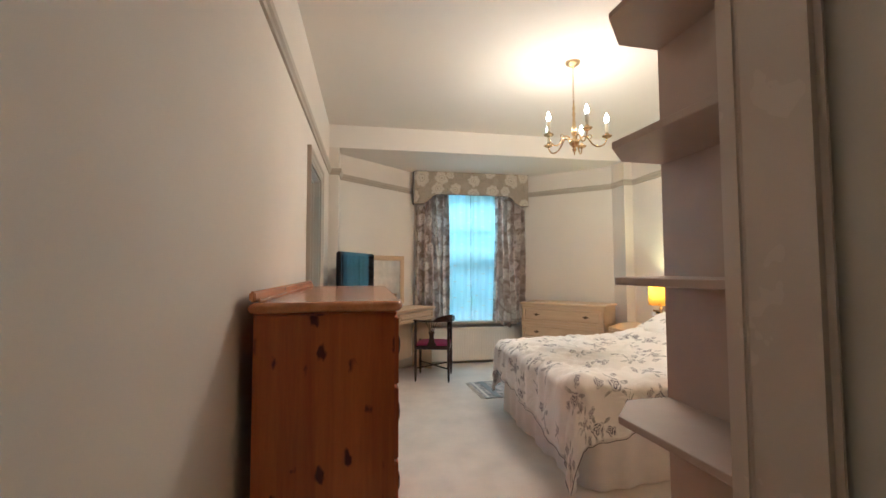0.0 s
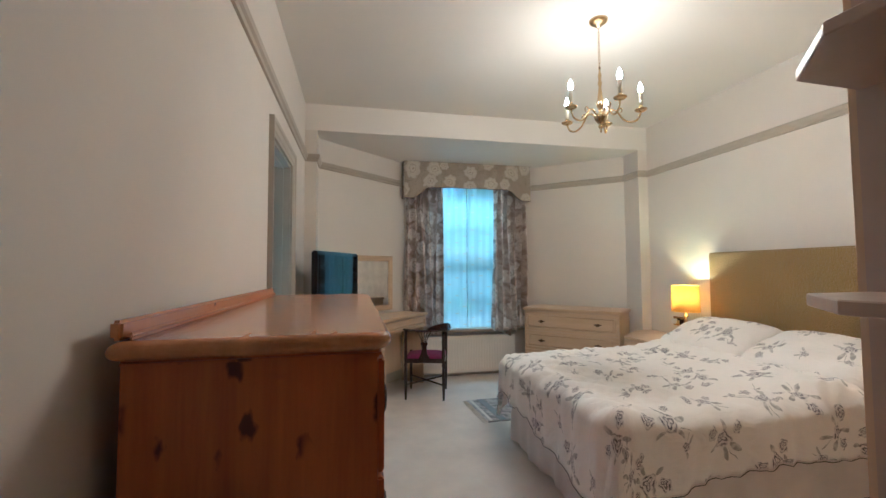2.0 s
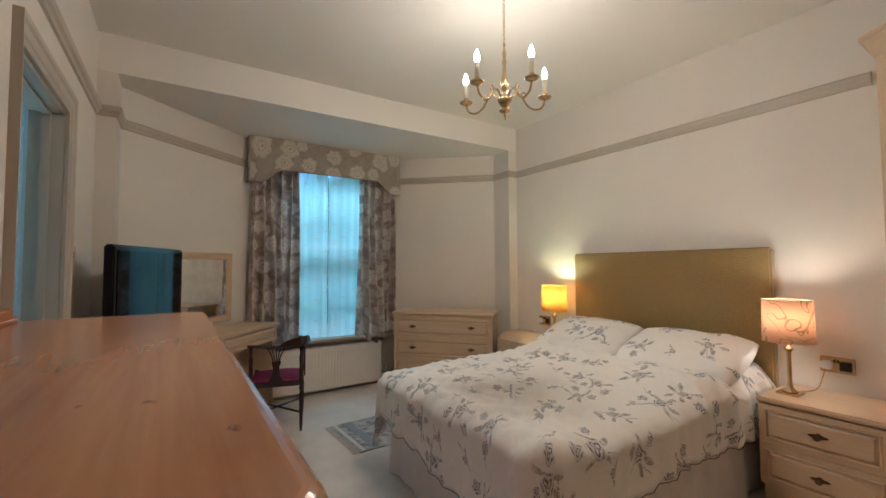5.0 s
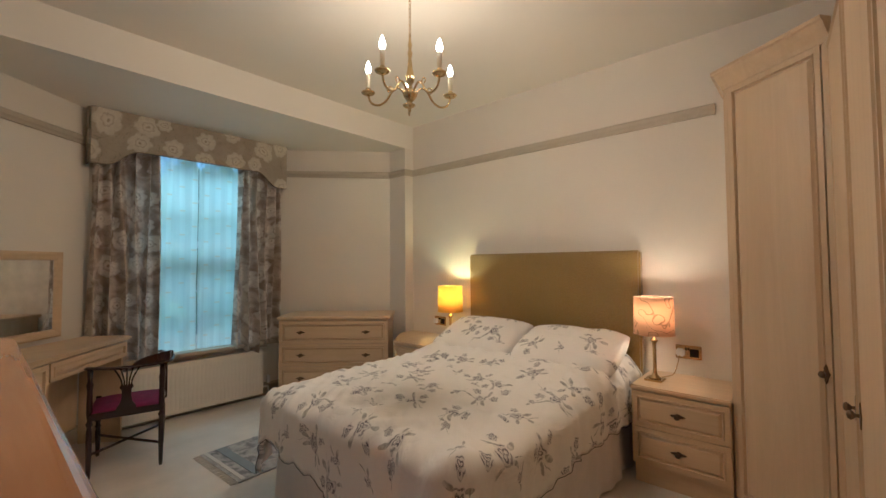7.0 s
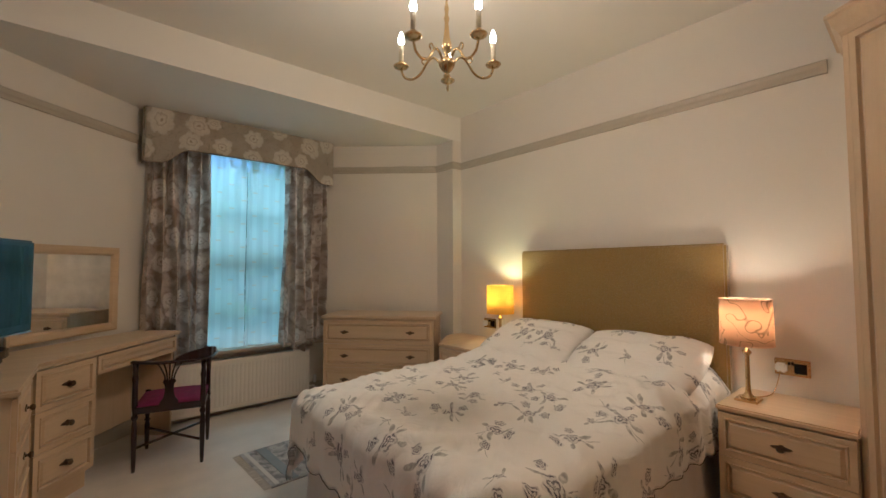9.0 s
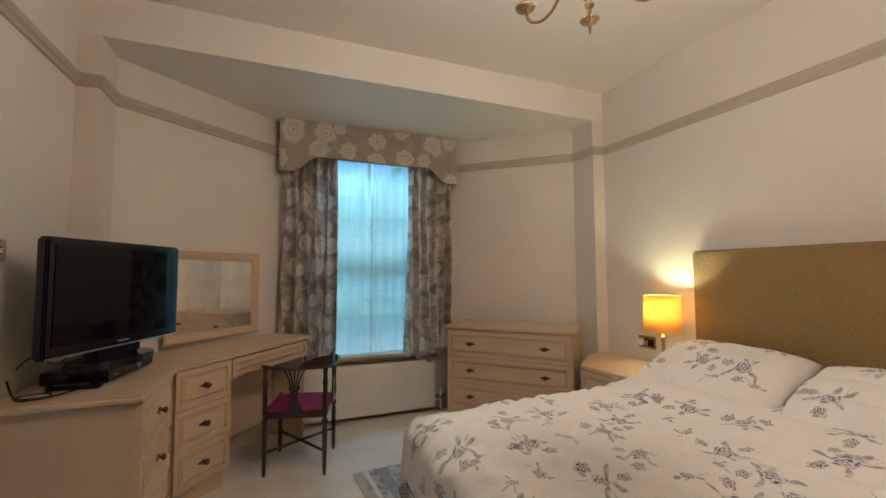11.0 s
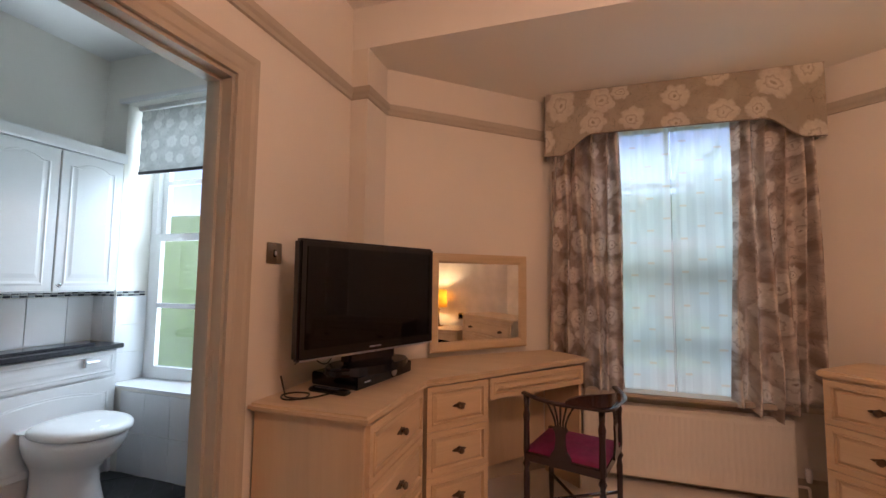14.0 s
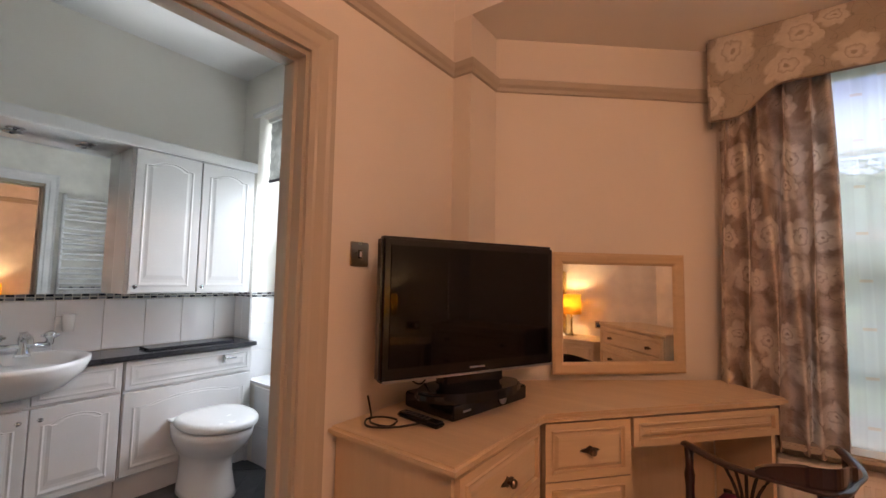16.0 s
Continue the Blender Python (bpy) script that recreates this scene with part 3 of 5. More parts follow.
structure(part("ceiling_bay", prismed([(-0.02, 7.13), (3.60, 7.13), (3.60, 7.6), (2.52, 8.42), (1.0, 8.42), (-0.02, 7.6)], BZ, CZ + 0.1), CEIL))
structure(part("floor", prismed([(-0.02, 1.2), (3.60, 1.2), (3.60, 7.6), (2.52, 8.42), (1.0, 8.42), (-0.02, 7.6)], -0.1, 0.0), CARPET))

RAIL = [(0.0, 2.205), (0.012, 2.208), (0.016, 2.225), (0.026, 2.238), (0.030, 2.262), (0.018, 2.272), (0.0, 2.275)]
line = [(0.0, 1.3), (0.0, 7.13), *BAY[:3]]
structure(part("picture_rail_west", sweep(bmesh.new(), RAIL, line), GLOSS))
structure(part("picture_rail_east", sweep(bmesh.new(), RAIL, [(2.52, 8.14), (3.36, 7.37), (3.36, 7.13), (3.47, 7.13), (3.47, 4.44)]), GLOSS))
SKIRT = [(0.0, 0.0), (0.016, 0.0), (0.016, 0.10), (0.008, 0.118), (0.0, 0.12)]
structure(part("baseboard_west", sweep(bmesh.new(), SKIRT, [(0.0, 1.3), (0.0, 5.588)]), GLOSS))
structure(part("baseboard_bay", sweep(bmesh.new(), SKIRT, [(0.0, 6.43), (0.0, 7.13), *BAY, (3.47, 7.13), (3.47, 4.4)]), GLOSS))


def architrave(name, mat, x, sgn, y0, y1, z1, w=0.09, near=1.0):
    """A moulded door surround on the face x of a wall; it stands out to the side sgn."""
    bm = bmesh.new()
    prof = [(0.0, 0.0), (0.0, 0.014), (0.02, 0.016), (0.028, 0.020), (0.06, 0.021), (0.072, 0.027), (w, 0.027), (w, 0.0)]
    lines = []
    for y, z, sy, sz in ((y0, 0.0, -near, 0), (y0, z1, -near, 1), (y1, z1, 1, 1), (y1, 0.0, 1, 0)):
        lines.append([bm.verts.new((x + sgn * o, y + sy * d, z + sz * d)) for d, o in prof])
    for a, b in zip(lines, lines[1:]):
        for k in range(len(prof)):
            j = (k + 1) % len(prof)
            bm.faces.new((a[k], a[j], b[j], b[k]))
    bm.faces.new(lines[0])
    bm.faces.new(lines[-1])
    return structure(part(name, bm, mat))


architrave("trim_bathroom_door", GLOSS, 0.0, 1, 5.635, 6.331, 1.963, near=0.5)
architrave("trim_bathroom_inside", WHITE, -0.12, -1, 5.635, 6.335, 1.968, 0.08)
bm = bmesh.new()
box(bm, -0.118, -0.002, 5.63, 5.65, 0, 1.975)
box(bm, -0.118, -0.002, 6.320, 6.345, 0, 1.975)
box(bm, -0.118, -0.002, 5.65, 6.320, 1.948, 1.978)
box(bm, -0.075, -0.045, 6.308, 6.320, 0, 1.948)
box(bm, -0.075, -0.045, 5.65, 5.662, 0, 1.948)
box(bm, -0.075, -0.045, 5.662, 6.308, 1.936, 1.948)
box(bm, -0.040, -0.030, 6.3165, 6.320, 0.88, 0.98)
structure(part("trim_door_lining", bm, GLOSS))

# ---- bay window ----
win = structure(thing("window_1", "white painted sash window with glazing bars in the bay", "window"))
bm = bmesh.new()
for x0, x1 in ((WX0, WX0 + 0.05), (WX1 - 0.05, WX1)):
    box(bm, x0, x1, 8.24, 8.34, WZ0, WZ1)
box(bm, WX0 + 0.05, WX1 - 0.05, 8.24, 8.34, WZ0, WZ0 + 0.05)
box(bm, WX0 + 0.05, WX1 - 0.05, 8.24, 8.34, WZ1 - 0.05, WZ1)
part("window_frame", bm, WHITE, win)
for nm, y, z0, z1 in (("lower_sash", 8.255, WZ0 + 0.05, 1.50), ("upper_sash", 8.295, 1.47, WZ1 - 0.05)):
    bm = bmesh.new()
    a0, a1 = WX0 + 0.05, WX1 - 0.05
    mid = (a0 + a1) / 2
    box(bm, a0, a0 + 0.045, y, y + 0.035, z0, z1)
    box(bm, a1 - 0.045, a1, y, y + 0.035, z0, z1)
    box(bm, a0 + 0.045, a1 - 0.045, y, y + 0.035, z0, z0 + 0.045)
    box(bm, a0 + 0.045, a1 - 0.045, y, y + 0.035, z1 - 0.045, z1)
    box(bm, mid - 0.012, mid + 0.012, y + 0.004, y + 0.031, z0 + 0.045, z1 - 0.045)
    zm = (z0 + z1) / 2
    box(bm, a0 + 0.045, mid - 0.012, y + 0.004, y + 0.031, zm - 0.012, zm + 0.012)
    box(bm, mid + 0.012, a1 - 0.045, y + 0.004, y + 0.031, zm - 0.012, zm + 0.012)
    sash = part(nm, bm, WHITE, win)
    for xa, xb in ((a0 + 0.045, mid - 0.012), (mid + 0.012, a1 - 0.045)):
        for za, zb in ((z0 + 0.045, zm - 0.012), (zm + 0.012, z1 - 0.045)):
            p = part("pane", boxed(xa, xb, y + 0.015, y + 0.019, za, zb), GLASS, sash)
            p.visible_shadow = False
part("window_sill", boxed(1.02, 2.50, 8.02, 8.24, 0.515, 0.545, bevel=0.008), GLOSS, win)

for x_top0, x_top1, x_b0, x_b1, seed in ((1.005, 1.44, 1.00, 1.47, 1), (2.08, 2.50, 2.04, 2.50, 2)):
    left = seed == 1
    c = thing("curtain", "long brown and cream flower-print curtain hanging beside the bay window", "curtain", group="curtains at the bay window")

    def cloth(u, v, x_top0=x_top0, x_top1=x_top1, x_b0=x_b0, x_b1=x_b1, seed=seed, left=left):
        low = 0.50 if left else 0.52 - 0.065 * math.exp(-((u - 0.40) / 0.20) ** 2) + 0.01 * u
        z = 2.33 + (low - 2.33) * v
        w = v ** 1.3
        x = (x_top0 + (x_b0 - x_top0) * w) * (1 - u) + (x_top1 + (x_b1 - x_top1) * w) * u
        amp = 0.042 + 0.012 * v
        ph = u * 2 * math.pi * 6.0 + seed + 1.3 * math.sin(v * 2.2 + u * 5)
        y = 8.072 + amp * (math.sin(ph) + 0.28 * math.sin(2 * ph + 1.0 + v)) + 0.010 * math.sin(u * 29 + v * 4)
        if not left and v > 0.72:
            y -= 0.055 * math.sin((v - 0.72) / 0.28 * math.pi * 0.7) * math.exp(-((u - 0.40) / 0.25) ** 2)
        return (x + 0.012 * math.sin(u * 25 + v * 5), y, z)

    bm = grid(bmesh.new(), 90, 40, cloth, lambda u, v, s=seed: (u * 0.85 + s * 3.3, v * 1.75))
    part("curtain_cloth", bm, CURTAIN, c, smooth=True)

sh = thing("sheer_curtain", "thin white voile drape covering the sash window", "curtain")


def voile(u, v):
    seam = 0.012 * math.exp(-((u - 0.5 - 0.012 * math.sin(v * 5)) / 0.02) ** 2)
    return (1.40 + 0.74 * u, 8.122 + 0.004 * math.sin(u * 2 * math.pi * 5 + 0.8 * math.sin(v * 4)) - seam + 0.002 * math.sin(u * 60 + v * 3), 2.25 - 1.70 * v)


part("voile", grid(bmesh.new(), 110, 12, voile, lambda u, v: (u * 1.4, v * 1.7)), SHEER, sh, smooth=True)

pel = thing("pelmet", "fabric pelmet with pale printed blooms and scalloped corners above the window", "pelmet")


def pelmet_edge(x):
    d = min(x - 0.985, 2.52 - x)
    if d < 0.09:
        return 2.065
    if d < 0.30:
        k = (d - 0.09) / 0.21
        return 2.065 + 0.13 * (0.5 - 0.5 * math.cos(math.pi * k))
    return 2.195


bm = bmesh.new()
grid(bm, 90, 3, lambda u, v: (0.985 + 1.535 * u, 8.0, 2.487 + (pelmet_edge(0.985 + 1.535 * u) - 2.487) * v), lambda u, v: (u * 1.535, v * 0.3))
thicken(bm, 0.012)
part("front", bm, PELMET, pel)
for x in (0.985, 2.508):
    bm = grid(bmesh.new(), 4, 3, lambda u, v, x=x: (x, 8.014 + 0.12 * u, 2.487 - 0.42 * v), lambda u, v: (u * 0.12, v * 0.42))
    thicken(bm, 0.012)
    part("return", bm, PELMET, pel)
bm = bmesh.new()
tube(bm, [(0.985 + 1.535 * i / 90, 7.998, pelmet_edge(0.985 + 1.535 * i / 90) - 0.002) for i in range(91)], 0.004, 6)
tube(bm, [(0.985, 7.998, 2.484), (2.52, 7.998, 2.484)], 0.004, 6)
part("piping", bm, plain("pelmet_cord", (0.22, 0.17, 0.13), 0.8), pel)

rad = thing("radiator", "cream enamelled panel radiator with vertical ribs under the window", "radiator")
bm = boxed(1.20, 2.32, 8.035, 8.055, 0.045, 0.455, bevel=0.006)
part("panel", bm, RADIATOR, rad)
rib = part("rib", boxed(-0.010, 0.010, 8.0315, 8.0348, 0.085, 0.425, bevel=0.0014, seg=1), RADIATOR, rad, m=pose(1.225, 0, 0))
for i in range(1, 34):
    reuse("rib", rib, rad, pose(1.225 + i * 1.07 / 33, 0, 0))
part("top_grille", boxed(1.20, 2.32, 8.035, 8.12, 0.456, 0.466, bevel=0.003), RADIATOR, rad)
part("back_panel", boxed(1.21, 2.31, 8.09, 8.105, 0.055, 0.455), RADIATOR, rad)
bm = tube(bmesh.new(), bend([(2.325, 8.07, 0.10), (2.37, 8.07, 0.10), (2.385, 8.07, 0.085), (2.385, 8.07, 0.0)], 5), 0.008)
part("pipe", bm, RADIATOR, rad)
bm = lathe(bmesh.new(), [(0.012, 0.13), (0.014, 0.14), (0.017, 0.17), (0.015, 0.20), (0.008, 0.205)], 12, 2.385, 8.07)
part("valve", bm, WHITE, rad)

# ---- dressing table run ----
dt = thing("dressing_table", "pale ash fitted dressing table with bronze-handled drawers along the bay wall", "dressing table", pose(0.48, 7.03, 0, 0, 0, 49.4))
L = math.hypot(1.22 - 0.48, 7.88 - 7.03)
PW = 0.37
part("pedestal", boxed(0.012, PW, 0.0, 0.42, 0.10, 0.738), UNIT, dt)
part("plinth", boxed(0.02, PW, 0.03, 0.40, 0.0, 0.099), UNIT_H, dt)
for z0, z1 in ((0.112, 0.318), (0.318, 0.524), (0.524, 0.732)):
    drawer(dt, 0.012, PW, z0, z1)
kd = drawer(dt, PW + 0.01, L - 0.04, 0.62, 0.732, knobs=())
part("bar_moulding", boxed(PW + 0.075, L - 0.105, -0.030, -0.019, 0.668, 0.684, bevel=0.005), UNIT_H, kd)
part("knee_drawer_box", boxed(PW + 0.012, L - 0.045, 0.001, 0.30, 0.63, 0.73), UNIT, dt)
part("end_panel", boxed(L - 0.038, L - 0.020, 0.02, 0.30, 0.0, 0.738), UNIT, dt)
part("modesty_panel", boxed(PW + 0.002, L - 0.039, 0.31, 0.325, 0.12, 0.738), UNIT, dt)

tvc = thing("drawer_cabinet", "pale ash fitted cabinet with three deep drawers carrying the television", "cabinet", pose(0.47, 6.48, 0, 0, 0, 90))
part("body", boxed(0.0, 0.545, 0.0, 0.455, 0.10, 0.738), UNIT, tvc)
part("plinth", boxed(0.01, 0.54, 0.03, 0.44, 0.0, 0.099), UNIT_H, tvc)
for z0, z1 in ((0.112, 0.318), (0.318, 0.524), (0.524, 0.732)):
    drawer(tvc, 0.012, 0.538, z0, z1)
wt = thing("worktop", "pale ash worktop with rounded edge over the cabinet and dressing table", "worktop")
part("top", prismed([(0.004, 6.455), (0.498, 6.455), (0.500, 7.015), (1.235, 7.875), (0.985, 8.085), (0.115, 7.345), (0.115, 7.115), (0.004, 7.115)], 0.741, 0.771, bevel=0.009, seg=3), UNIT_H, wt)

WALLDIR = math.degrees(math.atan2(0.77, 0.90))
mir = thing("dressing_mirror", "landscape mirror in a moulded pale ash frame above the dressing table", "mirror", pose(0.335, 7.515, 0.80, 0, 0, WALLDIR + 3.2))
MW, MH = 0.70, 0.59
prof = [(0.0, 0.0), (0.0, 0.016), (0.012, 0.022), (0.045, 0.018), (0.052, 0.012), (0.058, 0.004), (0.058, 0.0)]
bm = bmesh.new()
rings = []
for x, z, sx, sz in ((0, 0, 1, 1), (MW, 0, -1, 1), (MW, MH, -1, -1), (0, MH, 1, -1)):
    rings.append([bm.verts.new((x + sx * d, -o, z + sz * d)) for d, o in prof])
for i in range(4):
    a, b = rings[i], rings[(i + 1) % 4]
    for k in range(len(prof)):
        j = (k + 1) % len(prof)
        bm.faces.new((a[k], a[j], b[j], b[k]))
part("frame", bm, UNIT_H, mir)
part("glass", boxed(0.056, MW - 0.056, -0.004, -0.001, 0.056, MH - 0.056), MIRROR, mir)

# ---- television and its boxes ----
tv = thing("television", "black flat television, switched off, standing on the video recorder", "television", pose(0.165, 6.515, 0.774, 0, 0, 66.2))
TW = 0.75
bm = boxed(0, TW, 0.0, 0.05, 0.14, 0.612, bevel=0.010, seg=3)
part("casing", bm, BLACK, tv)
part("back_cover", boxed(0.10, TW - 0.10, 0.051, 0.10, 0.20, 0.55, bevel=0.02), DARKGREY, tv)
part("screen", boxed(0.032, TW - 0.032, -0.003, 0.0, 0.185, 0.582), SCREEN, tv)
part("silver_strip", boxed(0.012, TW - 0.012, -0.004, 0.004, 0.140, 0.147, bevel=0.001), SILVER, tv)
part("maker_mark", boxed(TW / 2 - 0.032, TW / 2 + 0.032, -0.0025, 0.0, 0.161, 0.167), SILVER, tv)
# Black neck made extra wide to stand in for the shadowed gap under the set.
part("neck_and_gap_shade", boxed(TW / 2 - 0.13, TW / 2 + 0.13, 0.01, 0.08, 0.092, 0.20, bevel=0.012), BLACK, tv)
bm = bmesh.new()
prism(bm, [(TW / 2 + 0.22 * math.cos(a), 0.045 + 0.11 * math.sin(a)) for a in [2 * math.pi * i / 32 for i in range(32)]], 0.057, 0.092, bevel=0.010)
part("stand", bm, BLACK, tv)

dvr = thing("set_top_box", "black glossy video recorder with a round dial on the worktop", "video recorder", pose(0.305, 6.725, 0.773, 0, 0, 81))
part("casing", boxed(0, 0.43, 0.0, 0.25, 0.0, 0.055, bevel=0.005), BLACK, dvr)
bm = lathe(bmesh.new(), [(0.019, 0.0), (0.019, 0.006), (0.012, 0.008), (0.011, 0.004)], 20)
bmesh.ops.rotate(bm, verts=bm.verts, cent=(0, 0, 0), matrix=Matrix.Rotation(radians(90), 3, "X"))
part("dial", bm, SILVER, dvr, m=pose(0.27, 0.0, 0.028))
part("label_bar", boxed(0.05, 0.09, -0.001, 0.0, 0.022, 0.028), SILVER, dvr)
rem = thing("remote_control", "slim black remote control on the worktop", "remote control", pose(0.115, 6.655, 0.773, 0, 0, -6))
part("casing", boxed(0, 0.19, 0.0, 0.045, 0.0, 0.018, bevel=0.007), BLACK, rem)
bm = bmesh.new()
for i in range(6):
    for j in range(3):
        box(bm, 0.03 + i * 0.02, 0.04 + i * 0.02, 0.009 + j * 0.011, 0.016 + j * 0.011, 0.018, 0.0195)
tagged(part("buttons", bm, DARKGREY, rem), kind="stuff")
cab = thing("cable", "loose loop of black cable behind the television", "cable")
bm = tube(bmesh.new(), bend([(0.03, 6.60, 0.84), (0.05, 6.60, 0.78), (0.10, 6.55, 0.777), (0.17, 6.56, 0.777), (0.15, 6.62, 0.777), (0.09, 6.61, 0.778), (0.07, 6.56, 0.778), (0.12, 6.52, 0.777), (0.20, 6.57, 0.779), (0.24, 6.68, 0.777)], 8), 0.0035, 6)
part("flex", bm, BLACK, cab, smooth=True)
cab2 = thing("cable", "black lead from the back of the television to the wall", "cable")
part("flex", tube(bmesh.new(), bend([(0.004, 6.72, 0.86), (0.05, 6.74, 0.90), (0.12, 6.78, 0.86), (0.16, 6.82, 0.95)], 8), 0.003, 6), BLACK, cab2, smooth=True)

sw = thing("light_switch", "square bronze light switch plate by the bathroom door", "light switch", pose(0.0, 6.565, 1.33, 0, 0, 90))
part("plate", boxed(-0.043, 0.043, -0.007, 0.0, -0.043, 0.043, bevel=0.003), metal("aged_brass_plate", (0.42, 0.36, 0.26), 0.3), sw)
part("insert", boxed(-0.009, 0.009, -0.009, -0.007, -0.015, 0.015, bevel=0.0008, seg=1), BLACK, sw)
part("rocker", boxed(-0.005, 0.005, -0.014, -0.009, -0.010, 0.010, bevel=0.002), WHITE, sw)


# ---- corner chair ----
def turned_leg(bm, x, y, z0, z1, r=0.015):
    h = z1 - z0
    prof = [(r * 0.62, 0), (r * 0.75, 0.05), (r * 0.95, 0.25), (r * 1.0, 0.42), (r * 0.7, 0.47), (r * 1.25, 0.50), (r * 0.7, 0.53), (r * 1.05, 0.60), (r * 0.9, 0.80), (r * 1.15, 0.86), (r * 0.8, 0.90), (r, 1.0)]
    return lathe(bm, [(a, z0 + h * b) for a, b in prof], 12, x, y)


ch = thing("corner_chair", "dark mahogany corner chair with plum velvet seat at the dressing table", "chair", pose(1.267, 7.225, 0, 0, 0, -15.5) @ Matrix.Diagonal((1.04, 1.04, 0.91, 1)))
S = 0.35
corners = {"back": (0.0, 0.0), "arm_a": (-S, 0.015), "arm_b": (0.0, S + 0.02), "front": (-S, S + 0.02)}
for k, (x, y) in corners.items():
    bm = turned_leg(bmesh.new(), x, y, 0.0, 0.72 if k != "front" else 0.44)
    part("leg", bm, MAHOGANY, ch, smooth=True)
bm = bmesh.new()
box(bm, -S, 0, -0.012, 0.014, 0.385, 0.43, bevel=0.004)
box(bm, -S, 0, S + 0.008, S + 0.034, 0.385, 0.43, bevel=0.004)
box(bm, -S - 0.012, -S + 0.014, 0.016, S + 0.006, 0.385, 0.43, bevel=0.004)
box(bm, -0.014, 0.012, 0.016, S + 0.006, 0.385, 0.43, bevel=0.004)
part("seat_rail", bm, MAHOGANY, ch)
bm = bmesh.new()
grid(bm, 12, 12, lambda u, v: (-S - 0.008 + (S + 0.016) * u, 0.004 + (S + 0.012) * v, 0.432 + 0.030 * (1 - (2 * u - 1) ** 4) * (1 - (2 * v - 1) ** 4)))
thicken(bm, 0.008)
part("seat", bm, PURPLE, ch, smooth=True)
bm = bmesh.new()
tube(bm, [(-S, 0.015, 0.155), (0, S + 0.02, 0.155)], 0.009)
tube(bm, [(0, 0, 0.155), (-S, S + 0.02, 0.155)], 0.009)
part("cross_stretcher", bm, MAHOGANY, ch)
arc = bend([(-S - 0.02, 0.03, 0.728), (-S * 0.62, -0.045, 0.722), (-S * 0.22, -0.045, 0.728), (0.03, -0.03, 0.735), (0.045, S * 0.28, 0.728), (0.045, S * 0.68, 0.722), (-0.02, S + 0.05, 0.728)], 8)
bm = bmesh.new()
rr = [0.017 + 0.004 * math.sin(i) for i in range(len(arc))]
tube(bm, arc, 0.018, 10)
bmesh.ops.scale(bm, vec=(1, 1, 0.6), verts=bm.verts, space=Matrix.Translation((0, 0, -0.728)))
part("arm_rail", bm, MAHOGANY, ch, smooth=True)
crest = arc[12:37]
bm = bmesh.new()
rows = []
for i, p in enumerate(crest):
    k = math.sin(math.pi * i / (len(crest) - 1))
    h = 0.014 + 0.052 * k ** 0.6
    rows.append([bm.verts.new((p.x * (1 + s * 0.0) + s * 0.011 * (1 if p.y > 0.1 else 0.3), p.y + s * 0.011 * (-1 if p.x < -0.02 else 0.3), p.z + 0.006 + z)) for s, z in ((-1, 0), (1, 0), (1, h), (-1, h))])
for a, b in zip(rows, rows[1:]):
    for k in range(4):
        bm.faces.new((a[k], a[(k + 1) % 4], b[(k + 1) % 4], b[k]))
bm.faces.new(rows[0])
bm.faces.new(rows[-1])
part("crest_rail", bm, MAHOGANY, ch)
for (px, py, ang) in ((-S / 2, -0.02, 0), (0.022, S / 2, 90)):
    bm = bmesh.new()
    prof = [(0.050, 0.43), (0.046, 0.455), (0.028, 0.485), (0.022, 0.53), (0.024, 0.57), (0.034, 0.585), (0.030, 0.60)]
    bm.faces.new([bm.verts.new((w, -0.005, z)) for w, z in prof] + [bm.verts.new((-w, -0.005, z)) for w, z in prof[::-1]])
    thicken(bm, 0.010)
    splat = part("splat", bm, MAHOGANY, ch, m=pose(px, py, 0, 0, 0, ang))
    for k in (-2, -1, 0, 1, 2):
        bm = tube(bmesh.new(), bend([(k * 0.011, 0, 0.597), (k * 0.013, 0, 0.63), (k * 0.020, 0, 0.67), (k * 0.031, 0, 0.715)], 4), 0.0048, 6)
        part("splat_rib", bm, MAHOGANY, splat, smooth=True)

# ---- chest of drawers in the bay ----
cd = thing("chest_of_drawers", "pale ash chest of three wide drawers across the bay corner", "chest of drawers", pose(2.25, 7.65, 0, 0, 0, -47.8))
CW = math.hypot(0.68, 0.77)
part("body", boxed(0.02, CW - 0.02, 0.02, 0.45, 0.162, 0.788), UNIT, cd)
part("plinth", boxed(0.02, CW - 0.02, 0.008, 0.44, 0.0, 0.160, bevel=0.002, seg=1), UNIT_H, cd)
part("top", boxed(0.0, CW, 0.0, 0.47, 0.790, 0.820, bevel=0.008, seg=3), UNIT_H, cd)
for z0, z1 in ((0.168, 0.372), (0.372, 0.576), (0.576, 0.782)):
    drawer(cd, 0.025, CW - 0.025, z0, z1, 0.02, (0.2, 0.8))

bl = thing("bedside_cabinet", "low pale ash corner cabinet with one deep drawer beside the bed", "bedside cabinet")
part("body", prismed([(2.95, 6.42), (3.45, 6.42), (3.45, 7.105), (3.31, 7.105), (3.22, 7.08), (2.98, 6.86), (2.95, 6.84)], 0.08, 0.578), UNIT, bl)
part("plinth", prismed([(2.98, 6.42), (3.44, 6.42), (3.44, 7.0), (3.2, 7.0), (2.98, 6.83)], 0.0, 0.079), UNIT_H, bl)
part("top", prismed([(2.93, 6.40), (3.466, 6.40), (3.466, 7.125), (3.32, 7.125), (3.24, 7.10), (2.955, 6.845), (2.93, 6.84)], 0.580, 0.605, bevel=0.006), UNIT_H, bl)
